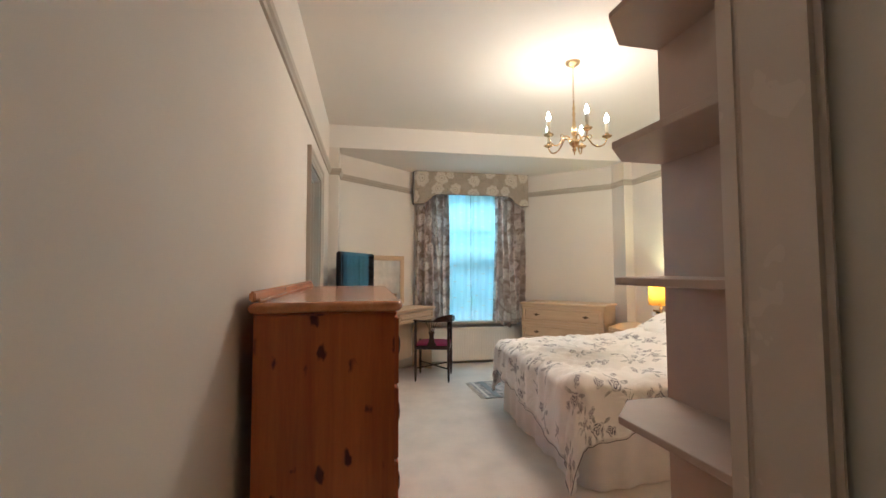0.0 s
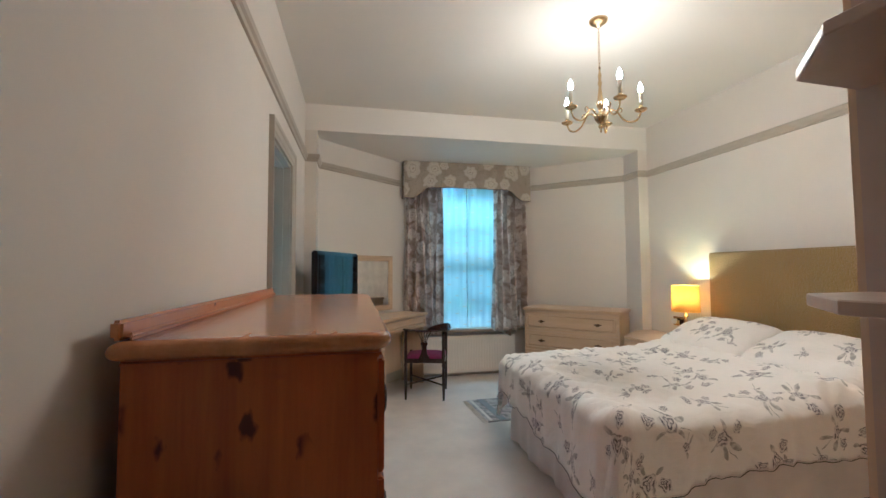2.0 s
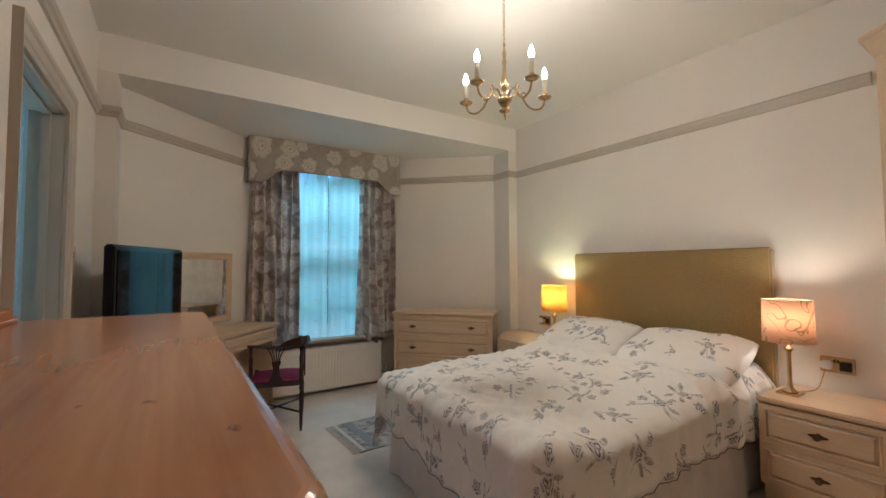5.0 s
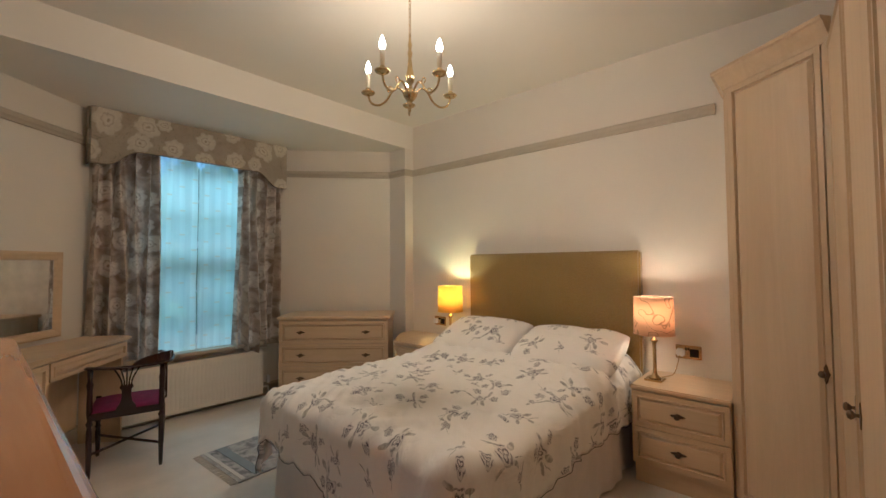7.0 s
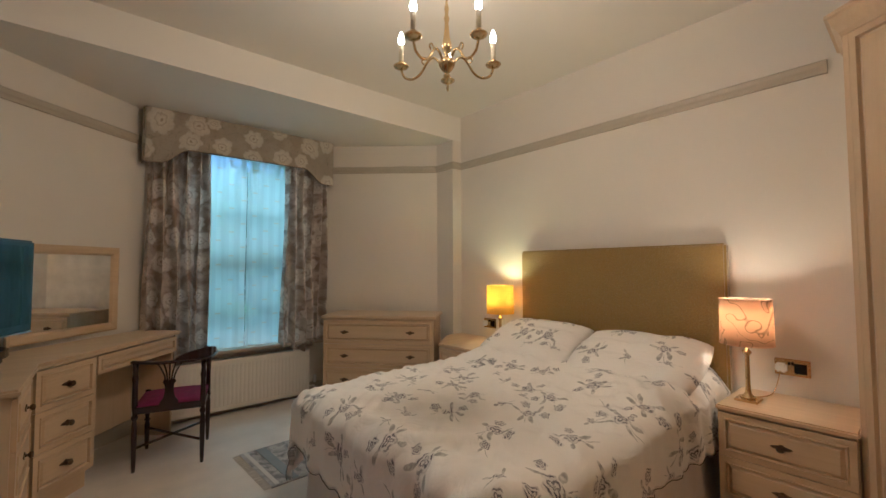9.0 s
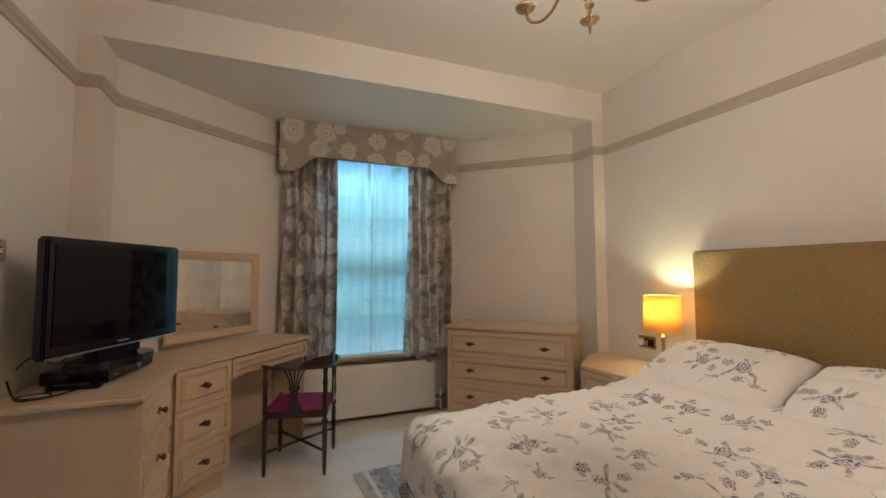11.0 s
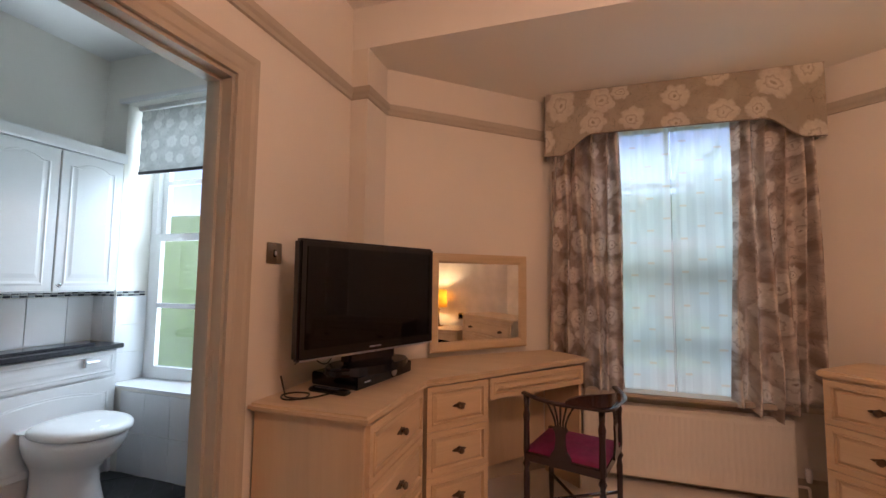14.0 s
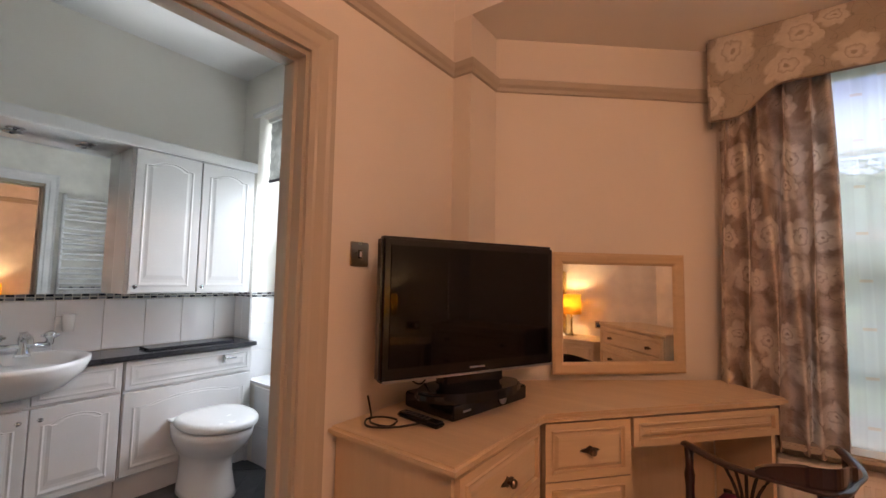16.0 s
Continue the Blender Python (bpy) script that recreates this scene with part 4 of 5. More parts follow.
for z0, z1 in ((0.085, 0.326), (0.33, 0.572)):
    part("drawer_front", panel_front(bmesh.new(), 0.005, 0.335, z0, z1), UNIT_H, bl, m=pose(2.949, 6.84, 0, 0, 0, -90))

br = thing("bedside_cabinet", "pale ash bedside cabinet with two drawers between bed and wardrobe", "bedside cabinet", pose(3.045, 4.85, 0, 0, 0, -90))
part("body", boxed(0.005, 0.495, 0.0, 0.42, 0.12, 0.543), UNIT, br)
part("plinth", boxed(0.01, 0.49, 0.03, 0.41, 0.0, 0.119), UNIT_H, br)
part("top", boxed(0.0, 0.50, -0.025, 0.42, 0.545, 0.572, bevel=0.007, seg=3), UNIT_H, br)
for z0, z1 in ((0.13, 0.335), (0.335, 0.540)):
    drawer(br, 0.008, 0.492, z0, z1)


# ---- table lamps ----
def lamp(label, x, y, z, shade, zs0, zs1, r0, r1, power, col):
    t = thing("table_lamp", label, "lamp", pose(x, y, z), "lamps beside the bed")
    part("base", prism(bmesh.new(), [(-0.05, -0.05), (0.05, -0.05), (0.05, 0.05), (-0.05, 0.05)], 0.0, 0.012, bevel=0.003), BRASS, t)
    h = zs0 - z
    bm = lathe(bmesh.new(), [(0.034, 0.012), (0.028, 0.022), (0.016, 0.032), (0.013, 0.045), (0.011, 0.06), (0.010, h - 0.06), (0.014, h - 0.05), (0.020, h - 0.045), (0.020, h - 0.035), (0.010, h - 0.03), (0.010, h + 0.02)], 16)
    part("column", bm, BRASS, t, smooth=True)
    part("bulb_holder", lathe(bmesh.new(), [(0.014, h + 0.02), (0.014, h + 0.055)], 12), CANDLE, t)
    part("bulb", lathe(bmesh.new(), [(0.010, h + 0.056), (0.022, h + 0.075), (0.026, h + 0.10), (0.018, h + 0.12), (0.004, h + 0.128)], 14), BULB, t, smooth=True)
    bm = lathe(bmesh.new(), [(r0, zs0 - z), (r1, zs1 - z)], 36, cap=False)
    thicken(bm, 0.0015)
    part("shade", bm, shade, t, smooth=True)
    for rr, zz in ((r0, zs0 - z), (r1, zs1 - z)):
        bm = tube(bmesh.new(), [(rr * math.cos(a), rr * math.sin(a), zz) for a in [2 * math.pi * i / 36 for i in range(37)]], 0.0025, 6)
        part("shade_trim", bm, shade, t)
    li = new("lamp_light", bpy.data.lights.new("lamp_light", "POINT"))
    li.data.energy, li.data.color, li.data.shadow_soft_size = power, col, 0.03
    li.location = (x, y, zs0 + 0.150)
    return t


lamp("lit brass column table lamp with a pink-orange patterned drum shade", 3.20, 4.755, 0.573, SHADE_P, 0.853, 1.075, 0.114, 0.110, 2.8, (1.0, 0.68, 0.38))
lamp("lit brass table lamp with an amber yellow drum shade", 3.28, 6.46, 0.606, SHADE_Y, 0.862, 1.088, 0.112, 0.108, 4.6, (1.0, 0.80, 0.34))


def socket(label, y, z):
    s = thing("wall_socket", label, "socket", pose(3.47, y, z, 0, 0, -90))
    part("plate", boxed(-0.073, 0.073, -0.007, 0.0, -0.043, 0.043, bevel=0.003), BRASS, s)
    part("insert", boxed(0.008, 0.058, -0.009, -0.007, -0.028, 0.022, bevel=0.001), BLACK, s)
    part("plug", boxed(-0.066, -0.018, -0.040, -0.0075, -0.026, 0.022, bevel=0.008), WHITE, s)
    for x in (-0.012, 0.002):
        part("rocker", boxed(x - 0.005, x + 0.005, -0.011, -0.007, 0.012, 0.028, bevel=0.001), BLACK, s)


socket("brass double socket with one white plug above the bedside cabinet", 4.625, 0.715)
socket("brass double socket with a white plug beside the amber lamp", 6.75, 0.735)
fx = thing("lamp_flex", "thin gold lamp flex running from the lamp base to the plug", "cable")
part("flex", tube(bmesh.new(), bend([(3.25, 4.76, 0.580), (3.31, 4.72, 0.577), (3.38, 4.69, 0.590), (3.425, 4.675, 0.66), (3.435, 4.670, 0.70)], 8), 0.003, 6), BRASS, fx, smooth=True)

# ---- bed ----
bed = thing("double_bed", "double divan bed with pale valance and tall olive satin headboard", "bed")
BX0, BX1, BY0, BY1 = 1.58, 3.39, 4.93, 6.31
part("base", boxed(BX0 + 0.02, BX1, BY0 + 0.02, BY1 - 0.02, 0.03, 0.33), LINEN, bed)
part("mattress", boxed(BX0 + 0.01, BX1 - 0.01, BY0 + 0.01, BY1 - 0.01, 0.332, 0.575, bevel=0.05, seg=4), LINEN, bed, smooth=True)
hb = boxed(3.40, 3.462, 4.885, 6.332, 0.18, 1.372, bevel=0.012, seg=3)
part("headboard", hb, OLIVE, bed, "olive gold satin headboard")
per = [(BX1, BY0)]
skirt = [(BX1 - 0.02, BY0), (BX0 + 0.08, BY0), (BX0 + 0.025, BY0 + 0.025), (BX0, BY0 + 0.08), (BX0, BY1 - 0.08), (BX0 + 0.025, BY1 - 0.025), (BX0 + 0.08, BY1), (BX1 - 0.02, BY1)]
seglen = [math.dist(a, b) for a, b in zip(skirt, skirt[1:])]
tot = sum(seglen)


def valance(u, v):
    d = u * tot
    i = 0
    while i < len(seglen) - 1 and d > seglen[i]:
        d -= seglen[i]
        i += 1
    a, b = Vector(skirt[i]), Vector(skirt[i + 1])
    p = a + (b - a) * min(1, d / seglen[i])
    t = (b - a).normalized()
    o = Vector((-t.y, t.x)) * -1
    c = Vector(((BX0 + BX1) / 2, (BY0 + BY1) / 2))
    if o.dot(p - c) < 0:
        o = -o
    s = u * tot
    fold = 0.010 * math.sin(s * 14 + 2 * math.sin(s * 3)) + 0.006 * math.sin(s * 37 + 1.3)
    corner = 0.02 * math.exp(-((p.x - BX0) ** 2 + min((p.y - BY0) ** 2, (p.y - BY1) ** 2)) / 0.02)
    q = p + o * (fold * (0.3 + v) + (0.012 + corner) * v + 0.004)
    return (q.x, q.y, 0.44 - 0.432 * v)


part("valance", grid(bmesh.new(), 300, 8, valance, lambda u, v: (u * tot, v * 0.4)), LINEN, bed, smooth=True)

duv = thing("duvet", "white duvet printed with grey roses spread over the double bed", "duvet")
DX0, DX1, DY0, DY1, DT = 1.50, 3.385, 4.90, 6.34, 0.615
HF, HS, IN = 0.305, 0.215, 0.10


def duvet(u, v):
    foot = 0.195 + 0.27 * (1 - v) ** 1.7 + 0.07 * math.exp(-((1 - v) / 0.07) ** 2)
    s = DX0 - foot + (DX1 - DX0 + foot) * u
    near = HS - 0.005 + 0.10 * (1 - u) ** 2 + 0.03 * math.sin(u * 9)
    t = DY0 - near + (DY1 - DY0 + near + HS) * v
    a = max(0.0, DX0 + IN - s)
    b0, b1 = max(0.0, DY0 + IN - t), max(0.0, t - (DY1 - IN))
    b = b0 + b1
    p = 2.0
    over = (a ** p + b ** p) ** (1 / p)
    r = 0.14
    drop = (r - math.sqrt(max(0, r * r - over * over))) if over < r * 0.8 else (r * 0.4 + (over - r * 0.8) * 1.05)
    out = min(over, r * 0.85) + 0.03 * max(0, over - r)
    k = out / over if over > 1e-6 else 0
    x = max(s, DX0 + IN) - a * k
    y = min(max(t, DY0 + IN), DY1 - IN) + (b1 - b0) * k
    n1 = noise.noise(Vector((s * 1.9, t * 1.9, 0.3)))
    n2 = noise.noise(Vector((s * 6.0, t * 4.5, 2.3)))
    n3 = noise.noise(Vector((s * 16, t * 11, 5.0)))
    crease = noise.noise(Vector((s * 5 + t * 7, s * 1.2 - t * 0.8, 9.0)))
    crease2 = noise.noise(Vector((s * 9 - t * 12, s * 2.2 + t * 1.6, 4.0)))
    puff = 0.022 * n1 + 0.016 * n2 + 0.009 * n3 + 0.024 * abs(crease) + 0.022 * abs(crease2)
    z = DT - drop + puff
    w = min(1, over / 0.12)
    fold = 0.013 * math.sin((t if a > b else s) * 15 + 3 * n1) * w + 0.01 * n2 * w + 0.007 * math.sin((t if a > b else s) * 44 + 5 * n1 + 4 * n2) * w
    if over > 0:
        x -= (a / over) * fold
        y += ((b1 - b0) / over) * fold
    z += w * 0.006 * noise.noise(Vector((s * 26, t * 26, 1.0))) + 0.045 * max(0.0, min(1.0, (s - 2.58) / 0.22)) * max(0.0, 1 - over / 0.1)
    return (x, y, z)


bm = grid(bmesh.new(), 120, 130, duvet, lambda u, v: (u * (DX1 - DX0 + HF), v * (DY1 - DY0 + HS * 2)))
thicken(bm, 0.03)
part("cover", bm, ROSES, duv, smooth=True)
bm = tube(bmesh.new(), [Vector(duvet(0.0, i / 120)) + Vector((0, 0, -0.010)) for i in range(121)], 0.0018, 6)
part("edge_piping", bm, DARKGREY, duv)
bm = tube(bmesh.new(), [Vector(duvet(i / 100, 0.0)) + Vector((0, 0, -0.010)) for i in range(101)], 0.0018, 6)
part("edge_piping", bm, DARKGREY, duv)


def cushion(name, label, m, w, h, t, mat, seed, grp):
    c = thing(name, label, "pillow", m, grp)
    bm = bmesh.new()
    rng = Vector((seed * 3.1, seed * 1.7, 0))

    def side(sg):
        def f(u, v):
            a, b = 2 * u - 1, 2 * v - 1
            edge = (1 - abs(a) ** 3.2) * (1 - abs(b) ** 3.2)
            pin = 1 - 0.06 * (a * a * b * b)
            nz = (noise.noise(Vector((a * 2.2, b * 2.2, sg)) + rng) * 0.030 + abs(noise.noise(Vector((a * 5 + b * 3, b * 2, sg)) + rng)) * 0.018) * max(0, edge) ** 0.4
            return (a * w / 2 * pin, b * h / 2 * pin, sg * t / 2 * max(0, edge) ** 0.42 + nz)
        return f

    grid(bm, 26, 20, side(1), lambda u, v: (u * w + seed, v * h))
    grid(bm, 26, 20, side(-1), lambda u, v: (u * w + seed + 2, v * h))
    bmesh.ops.remove_doubles(bm, verts=bm.verts, dist=0.0008)
    part("case", bm, mat, c, smooth=True)
    return c


PG = "pillows on the double bed"
cushion("pillow", "plump rose-printed pillow leaning on the headboard", pose(3.095, 5.985, 0.712, 0, 0, 90) @ pose(0, 0, 0, -22, 0, 0), 0.72, 0.52, 0.17, ROSES, 1, PG)
cushion("pillow", "plump rose-printed pillow leaning beside the patterned lamp", pose(3.095, 5.265, 0.706, 0, 0, 93) @ pose(0, 0, 0, -20, 0, 0), 0.72, 0.52, 0.17, ROSES, 2, PG)

rug = thing("rug", "small grey and cream patterned rug with fringed end on carpet", "rug", pose(1.455, 6.865, 0.001, 0, 0, 3))
RL, RW = 0.56, 0.80
bm = grid(bmesh.new(), 20, 20, lambda u, v: (0.03 + RW * u, -RL / 2 + RL * v, 0.010 + 0.002 * noise.noise(Vector((u * 6, v * 6, 0)))), lambda u, v: (u * RW, v * RL))
thicken(bm, 0.008)
part("rug_mat", bm, RUGMAT, rug)
part("stripe", boxed(0.05, 0.075, -RL / 2 + 0.01, RL / 2 - 0.01, 0.0125, 0.0145), plain("rug_border", (0.62, 0.58, 0.52), 0.95, bumps=0.3), rug)
part("stripe", boxed(0.13, 0.19, -RL / 2 + 0.01, RL / 2 - 0.01, 0.0125, 0.0145), plain("rug_stripe", (0.24, 0.27, 0.28), 0.95, bumps=0.3), rug)
bm = bmesh.new()
for i in range(52):
    y = -RL / 2 + RL * (i + 0.5) / 52
    a = random.uniform(-0.006, 0.006)
    tube(bm, [(0.032, y, 0.008), (0.012, y + a, 0.006), (-0.012, y + a * 2, 0.004)], 0.0028, 5)
tagged(part("fringe", bm, FRINGE, rug), kind="stuff")

# ---- pine chest ----
pc = thing("pine_chest", "tall orange varnished pine chest with dark knots against the wall", "chest of drawers", pose(0.485, 4.16, 0, 0, 0, 90))
PL, PD = 1.30, 0.44
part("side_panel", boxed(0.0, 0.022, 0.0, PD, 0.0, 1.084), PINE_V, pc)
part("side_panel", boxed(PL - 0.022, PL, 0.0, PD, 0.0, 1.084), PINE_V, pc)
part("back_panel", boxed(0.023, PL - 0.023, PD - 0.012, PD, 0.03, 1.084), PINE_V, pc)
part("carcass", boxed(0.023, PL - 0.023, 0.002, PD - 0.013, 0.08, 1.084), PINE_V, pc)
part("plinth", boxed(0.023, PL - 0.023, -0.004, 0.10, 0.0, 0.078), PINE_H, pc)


def slab_ring(bm, d, z, rc=0.045):
    """One level of a board with rounded front corners, drawn in by d."""
    x0, x1, y0, y1, r = -0.028 + d, PL + 0.028 - d, -0.028 + d, PD + 0.010 - d, rc - d
    pts = [(x1, y1), (x0, y1)]
    pts += [(x0 + r - r * math.cos(k * math.pi / 12), y0 + r - r * math.sin(k * math.pi / 12)) for k in range(7)]
    pts += [(x1 - r + r * math.sin(k * math.pi / 12), y0 + r - r * math.cos(k * math.pi / 12)) for k in range(7)]
    return [bm.verts.new((x, y, z)) for x, y in pts]


bm = bmesh.new()
levels = [(0.018 * (1 - math.cos(a)), 1.103 + 0.017 * math.sin(a)) for a in [radians(-90 + 18 * q) for q in range(11)]]
rings = [slab_ring(bm, d, z) for d, z in levels]
for p, q in zip(rings, rings[1:]):
    for k in range(len(p)):
        bm.faces.new((p[k], p[(k + 1) % len(p)], q[(k + 1) % len(p)], q[k]))
bm.faces.new(rings[0])
bm.faces.new(rings[-1])
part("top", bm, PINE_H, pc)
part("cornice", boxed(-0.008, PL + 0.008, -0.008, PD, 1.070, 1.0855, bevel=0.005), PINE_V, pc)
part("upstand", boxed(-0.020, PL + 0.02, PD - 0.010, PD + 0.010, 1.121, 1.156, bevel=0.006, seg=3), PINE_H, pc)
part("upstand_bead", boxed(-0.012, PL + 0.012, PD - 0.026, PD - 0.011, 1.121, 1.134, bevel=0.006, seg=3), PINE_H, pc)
knob = lathe(bmesh.new(), [(0.014, 0.0), (0.020, 0.003), (0.023, 0.008), (0.018, 0.012), (0.006, 0.014)], 16)
bmesh.ops.rotate(knob, verts=knob.verts, cent=(0, 0, 0), matrix=Matrix.Rotation(radians(90), 3, "X"))
knob_me = bpy.data.meshes.new("knob")
knob.to_mesh(knob_me)
knob.free()
knob_me.materials.append(MAHOGANY)
for x0, x1 in ((0.03, 0.645), (0.655, 1.27)):
    for z0, z1 in ((0.10, 0.335), (0.345, 0.58), (0.59, 0.825), (0.835, 1.06)):
        d = part("drawer_front", boxed(x0, x1, -0.016, 0.0, z0, z1, bevel=0.004), PINE_V, pc)
        for kx in (x0 + 0.12, x1 - 0.12):
            kn = new("knob", knob_me)
            kn.parent, kn.matrix_basis = d, pose(kx, -0.016, (z0 + z1) / 2) @ Matrix.Diagonal((1, 1, 1.5, 1))
            tagged(kn, "dark turned wooden knob")

# ---- wardrobes and corner shelves ----
wd = thing("corner_wardrobe", "tall pale ash wardrobe with angled door beside the bedside cabinet", "wardrobe")
A, B = (3.075, 4.345), (2.775, 3.940)
ang = math.degrees(math.atan2(B[1] - A[1], B[0] - A[0])) 
wl = math.dist(A, B)
part("carcass", prismed([(3.10, 4.338), (3.465, 4.338), (3.465, 3.375), (2.79, 3.375), (2.79, 3.90)], 0.08, 2.215), UNIT, wd)
part("plinth", prismed([(3.10, 4.32), (3.46, 4.32), (3.46, 3.38), (2.79, 3.38), (2.79, 3.84)], 0.0, 0.079), UNIT, wd)
d = part("door", panel_front(bmesh.new(), 0.03, wl - 0.03, 0.09, 2.20, 0.0, 0.02, 0.034), UNIT, wd, m=pose(A[0], A[1], 0, 0, 0, ang) @ pose(0, 0.004, 0))
put_handle(d, wl - 0.052, 0.82, -0.022, True)
for q in (0.0, wl - 0.028):
    part("stile", boxed(q, q + 0.028, -0.016, 0.004, 0.08, 2.204, bevel=0.003), UNIT, wd, m=pose(A[0], A[1], 0, 0, 0, ang) @ pose(0, 0.004, 0))
CORN = [(0.0, 2.205), (0.010, 2.205), (0.016, 2.225), (0.036, 2.258), (0.046, 2.285), (0.058, 2.290), (0.058, 2.305), (0.0, 2.305)]
bm = sweep(bmesh.new(), CORN, [(3.465, 4.345), (3.075, 4.345), (2.772, 3.935)])
part("cornice", bm, UNIT, wd)
ws = thing("double_wardrobe", "pale ash fitted wardrobe with moulded doors along the entrance wall", "wardrobe", pose(2.768, 3.930, 0, 0, 0, 182.5))
WL = 2.762 - 1.27
part("carcass", boxed(0.002, WL, 0.0, 0.485, 0.08, 2.215), UNIT, ws)
part("plinth", boxed(0.01, WL - 0.01, 0.02, 0.48, 0.0, 0.079), UNIT, ws)
for i in range(3):
    x0 = 0.01 + i * (WL - 0.02) / 3
    d = part("door", panel_front(bmesh.new(), x0 + 0.002, x0 + (WL - 0.02) / 3 - 0.002, 0.09, 2.20, 0.0, 0.02, 0.034), UNIT, ws)
    put_handle(d, x0 + ((WL - 0.02) / 3 - 0.045 if i != 1 else 0.045), 0.82, -0.022, True)
bm = sweep(bmesh.new(), CORN, [(0.0, 0.0), (WL, 0.0)][::-1])
part("cornice", bm, UNIT, ws)
cs = thing("corner_shelves", "open beige laminate shelves with angled corners on the wardrobe's end", "shelves")
part("side_panel", boxed(1.252, 1.269, 3.376, 3.850, 0.0, 2.30), SHELFMAT, cs)
part("back_panel", boxed(1.03, 1.251, 3.374, 3.388, 0.0, 2.30), SHELFMAT, cs)
for z in (0.08, 0.48, 0.835, 1.182, 1.53, 1.875, 2.28):
    part("shelf", prismed([(1.251, 3.389), (1.251, 3.845), (1.115, 3.840), (1.015, 3.730), (1.035, 3.389)], z, z + 0.019, bevel=0.002, seg=1), SHELFMAT, cs)

structure(part("trim_entrance", boxed(0.975, 0.999, 3.205, 3.330, 0.0, 2.09, bevel=0.010, seg=4), JAMBGLOSS))
structure(part("trim_bead", boxed(0.981, 0.999, 3.3315, 3.372, 0.0, 2.09, bevel=0.005, seg=3), JAMBGLOSS))

# ---- chandelier ----
HX, HY = 1.863, 5.50
cl = thing("chandelier", "five-arm brass chandelier with lit candle bulbs hanging on a chain", "chandelier", pose(HX, HY, 0))
part("ceiling_rose", lathe(bmesh.new(), [(0.055, CZ), (0.052, CZ - 0.012), (0.035, CZ - 0.026), (0.012, CZ - 0.036), (0.006, CZ - 0.05)], 24), BRASS, cl, smooth=True)
bm = bmesh.new()
z = CZ - 0.05
i = 0
while z > 2.44:
    pts = [(0.007 * math.cos(a) * (1 if i % 2 else 0), 0.007 * math.cos(a) * (0 if i % 2 else 1), z - 0.012 + 0.014 * math.sin(a)) for a in [2 * math.pi * k / 10 for k in range(11)]]
    tube(bm, pts, 0.0016, 5)
    z -= 0.021
    i += 1
part("chain", bm, BRASS, cl)
bm = lathe(bmesh.new(), [(0.003, 2.045), (0.006, 2.058), (0.004, 2.066), (0.012, 2.075), (0.016, 2.086), (0.008, 2.095), (0.020, 2.105), (0.034, 2.125), (0.038, 2.14), (0.030, 2.155), (0.014, 2.165), (0.010, 2.18), (0.020, 2.20), (0.023, 2.22), (0.014, 2.26), (0.008, 2.32), (0.013, 2.345), (0.007, 2.36), (0.011, 2.39), (0.006, 2.41), (0.004, 2.44)], 20)
part("stem", bm, BRASS, cl, smooth=True)
R = 0.222
for k in range(5):
    a = radians(47.7 + 72 * k)
    ca, sa = math.cos(a), math.sin(a)
    P = lambda r, z: (r * ca, r * sa, z)
    bm = tube(bmesh.new(), bend([P(0.03, 2.145), P(0.06, 2.175), P(0.09, 2.165), P(0.125, 2.115), P(0.165, 2.095), P(0.205, 2.11), P(R, 2.15)], 7), 0.0055, 8)
    tube(bm, bend([P(0.085, 2.165), P(0.105, 2.185), P(0.12, 2.17), P(0.11, 2.155)], 5), 0.0035, 6)
    arm = part("arm", bm, BRASS, cl, smooth=True)
    bm = lathe(bmesh.new(), [(0.008, 2.148), (0.030, 2.158), (0.036, 2.166), (0.034, 2.168), (0.012, 2.164), (0.013, 2.185), (0.010, 2.188)], 18, R * ca, R * sa)
    part("drip_pan", bm, BRASS, arm, smooth=True)
    part("candle", lathe(bmesh.new(), [(0.0115, 2.189), (0.0115, 2.262)], 14, R * ca, R * sa), CANDLE, arm, smooth=True)
    part("bulb", lathe(bmesh.new(), [(0.007, 2.263), (0.014, 2.276), (0.0155, 2.288), (0.010, 2.310), (0.003, 2.328)], 14, R * ca, R * sa), BULB, arm, smooth=True)
    li = new("candle_light", bpy.data.lights.new("candle_light", "POINT"))
    li.data.energy, li.data.color, li.data.shadow_soft_size = 16.0, (1.0, 0.645, 0.355), 0.02
    li.data.use_nodes = True
    fall = li.data.node_tree.nodes.new("ShaderNodeLightFalloff")
    fall.inputs["Strength"].default_value, fall.inputs["Smooth"].default_value = 1.0, 1.0
    li.data.node_tree.links.new(fall.outputs["Quadratic"], li.data.node_tree.nodes["Emission"].inputs["Strength"])
    li.location = (HX + R * ca, HY + R * sa, 2.30)

# ---- bathroom ----
BXW, BYN = -1.93, 7.14
wall("wall_bath_west", boxed(-2.05, BXW, 4.8, BYN, 0, CZ), BATHPAINT)
wall("wall_bath_south", boxed(BXW, -0.12, 4.7, 4.8, 0, CZ), BATHPAINT)
QX0, QX1, QZ0, QZ1 = -1.72, -0.62, 0.52, 2.40
bm = bmesh.new()
box(bm, -2.05, QX0, BYN, 7.44, 0, CZ)
box(bm, QX1, -0.021, BYN, 7.44, 0, CZ)
box(bm, QX0, QX1, BYN, 7.44, 0, QZ0)
box(bm, QX0, QX1, BYN, 7.44, QZ1, CZ)
wall("wall_bath_north", bm, BATHPAINT)
structure(part("ceiling_bath", boxed(-2.05, -0.021, 4.7, 7.60, CZ, CZ + 0.1), plain("bath_ceiling", (0.84, 0.84, 0.83), 0.85, vary=0.01)))
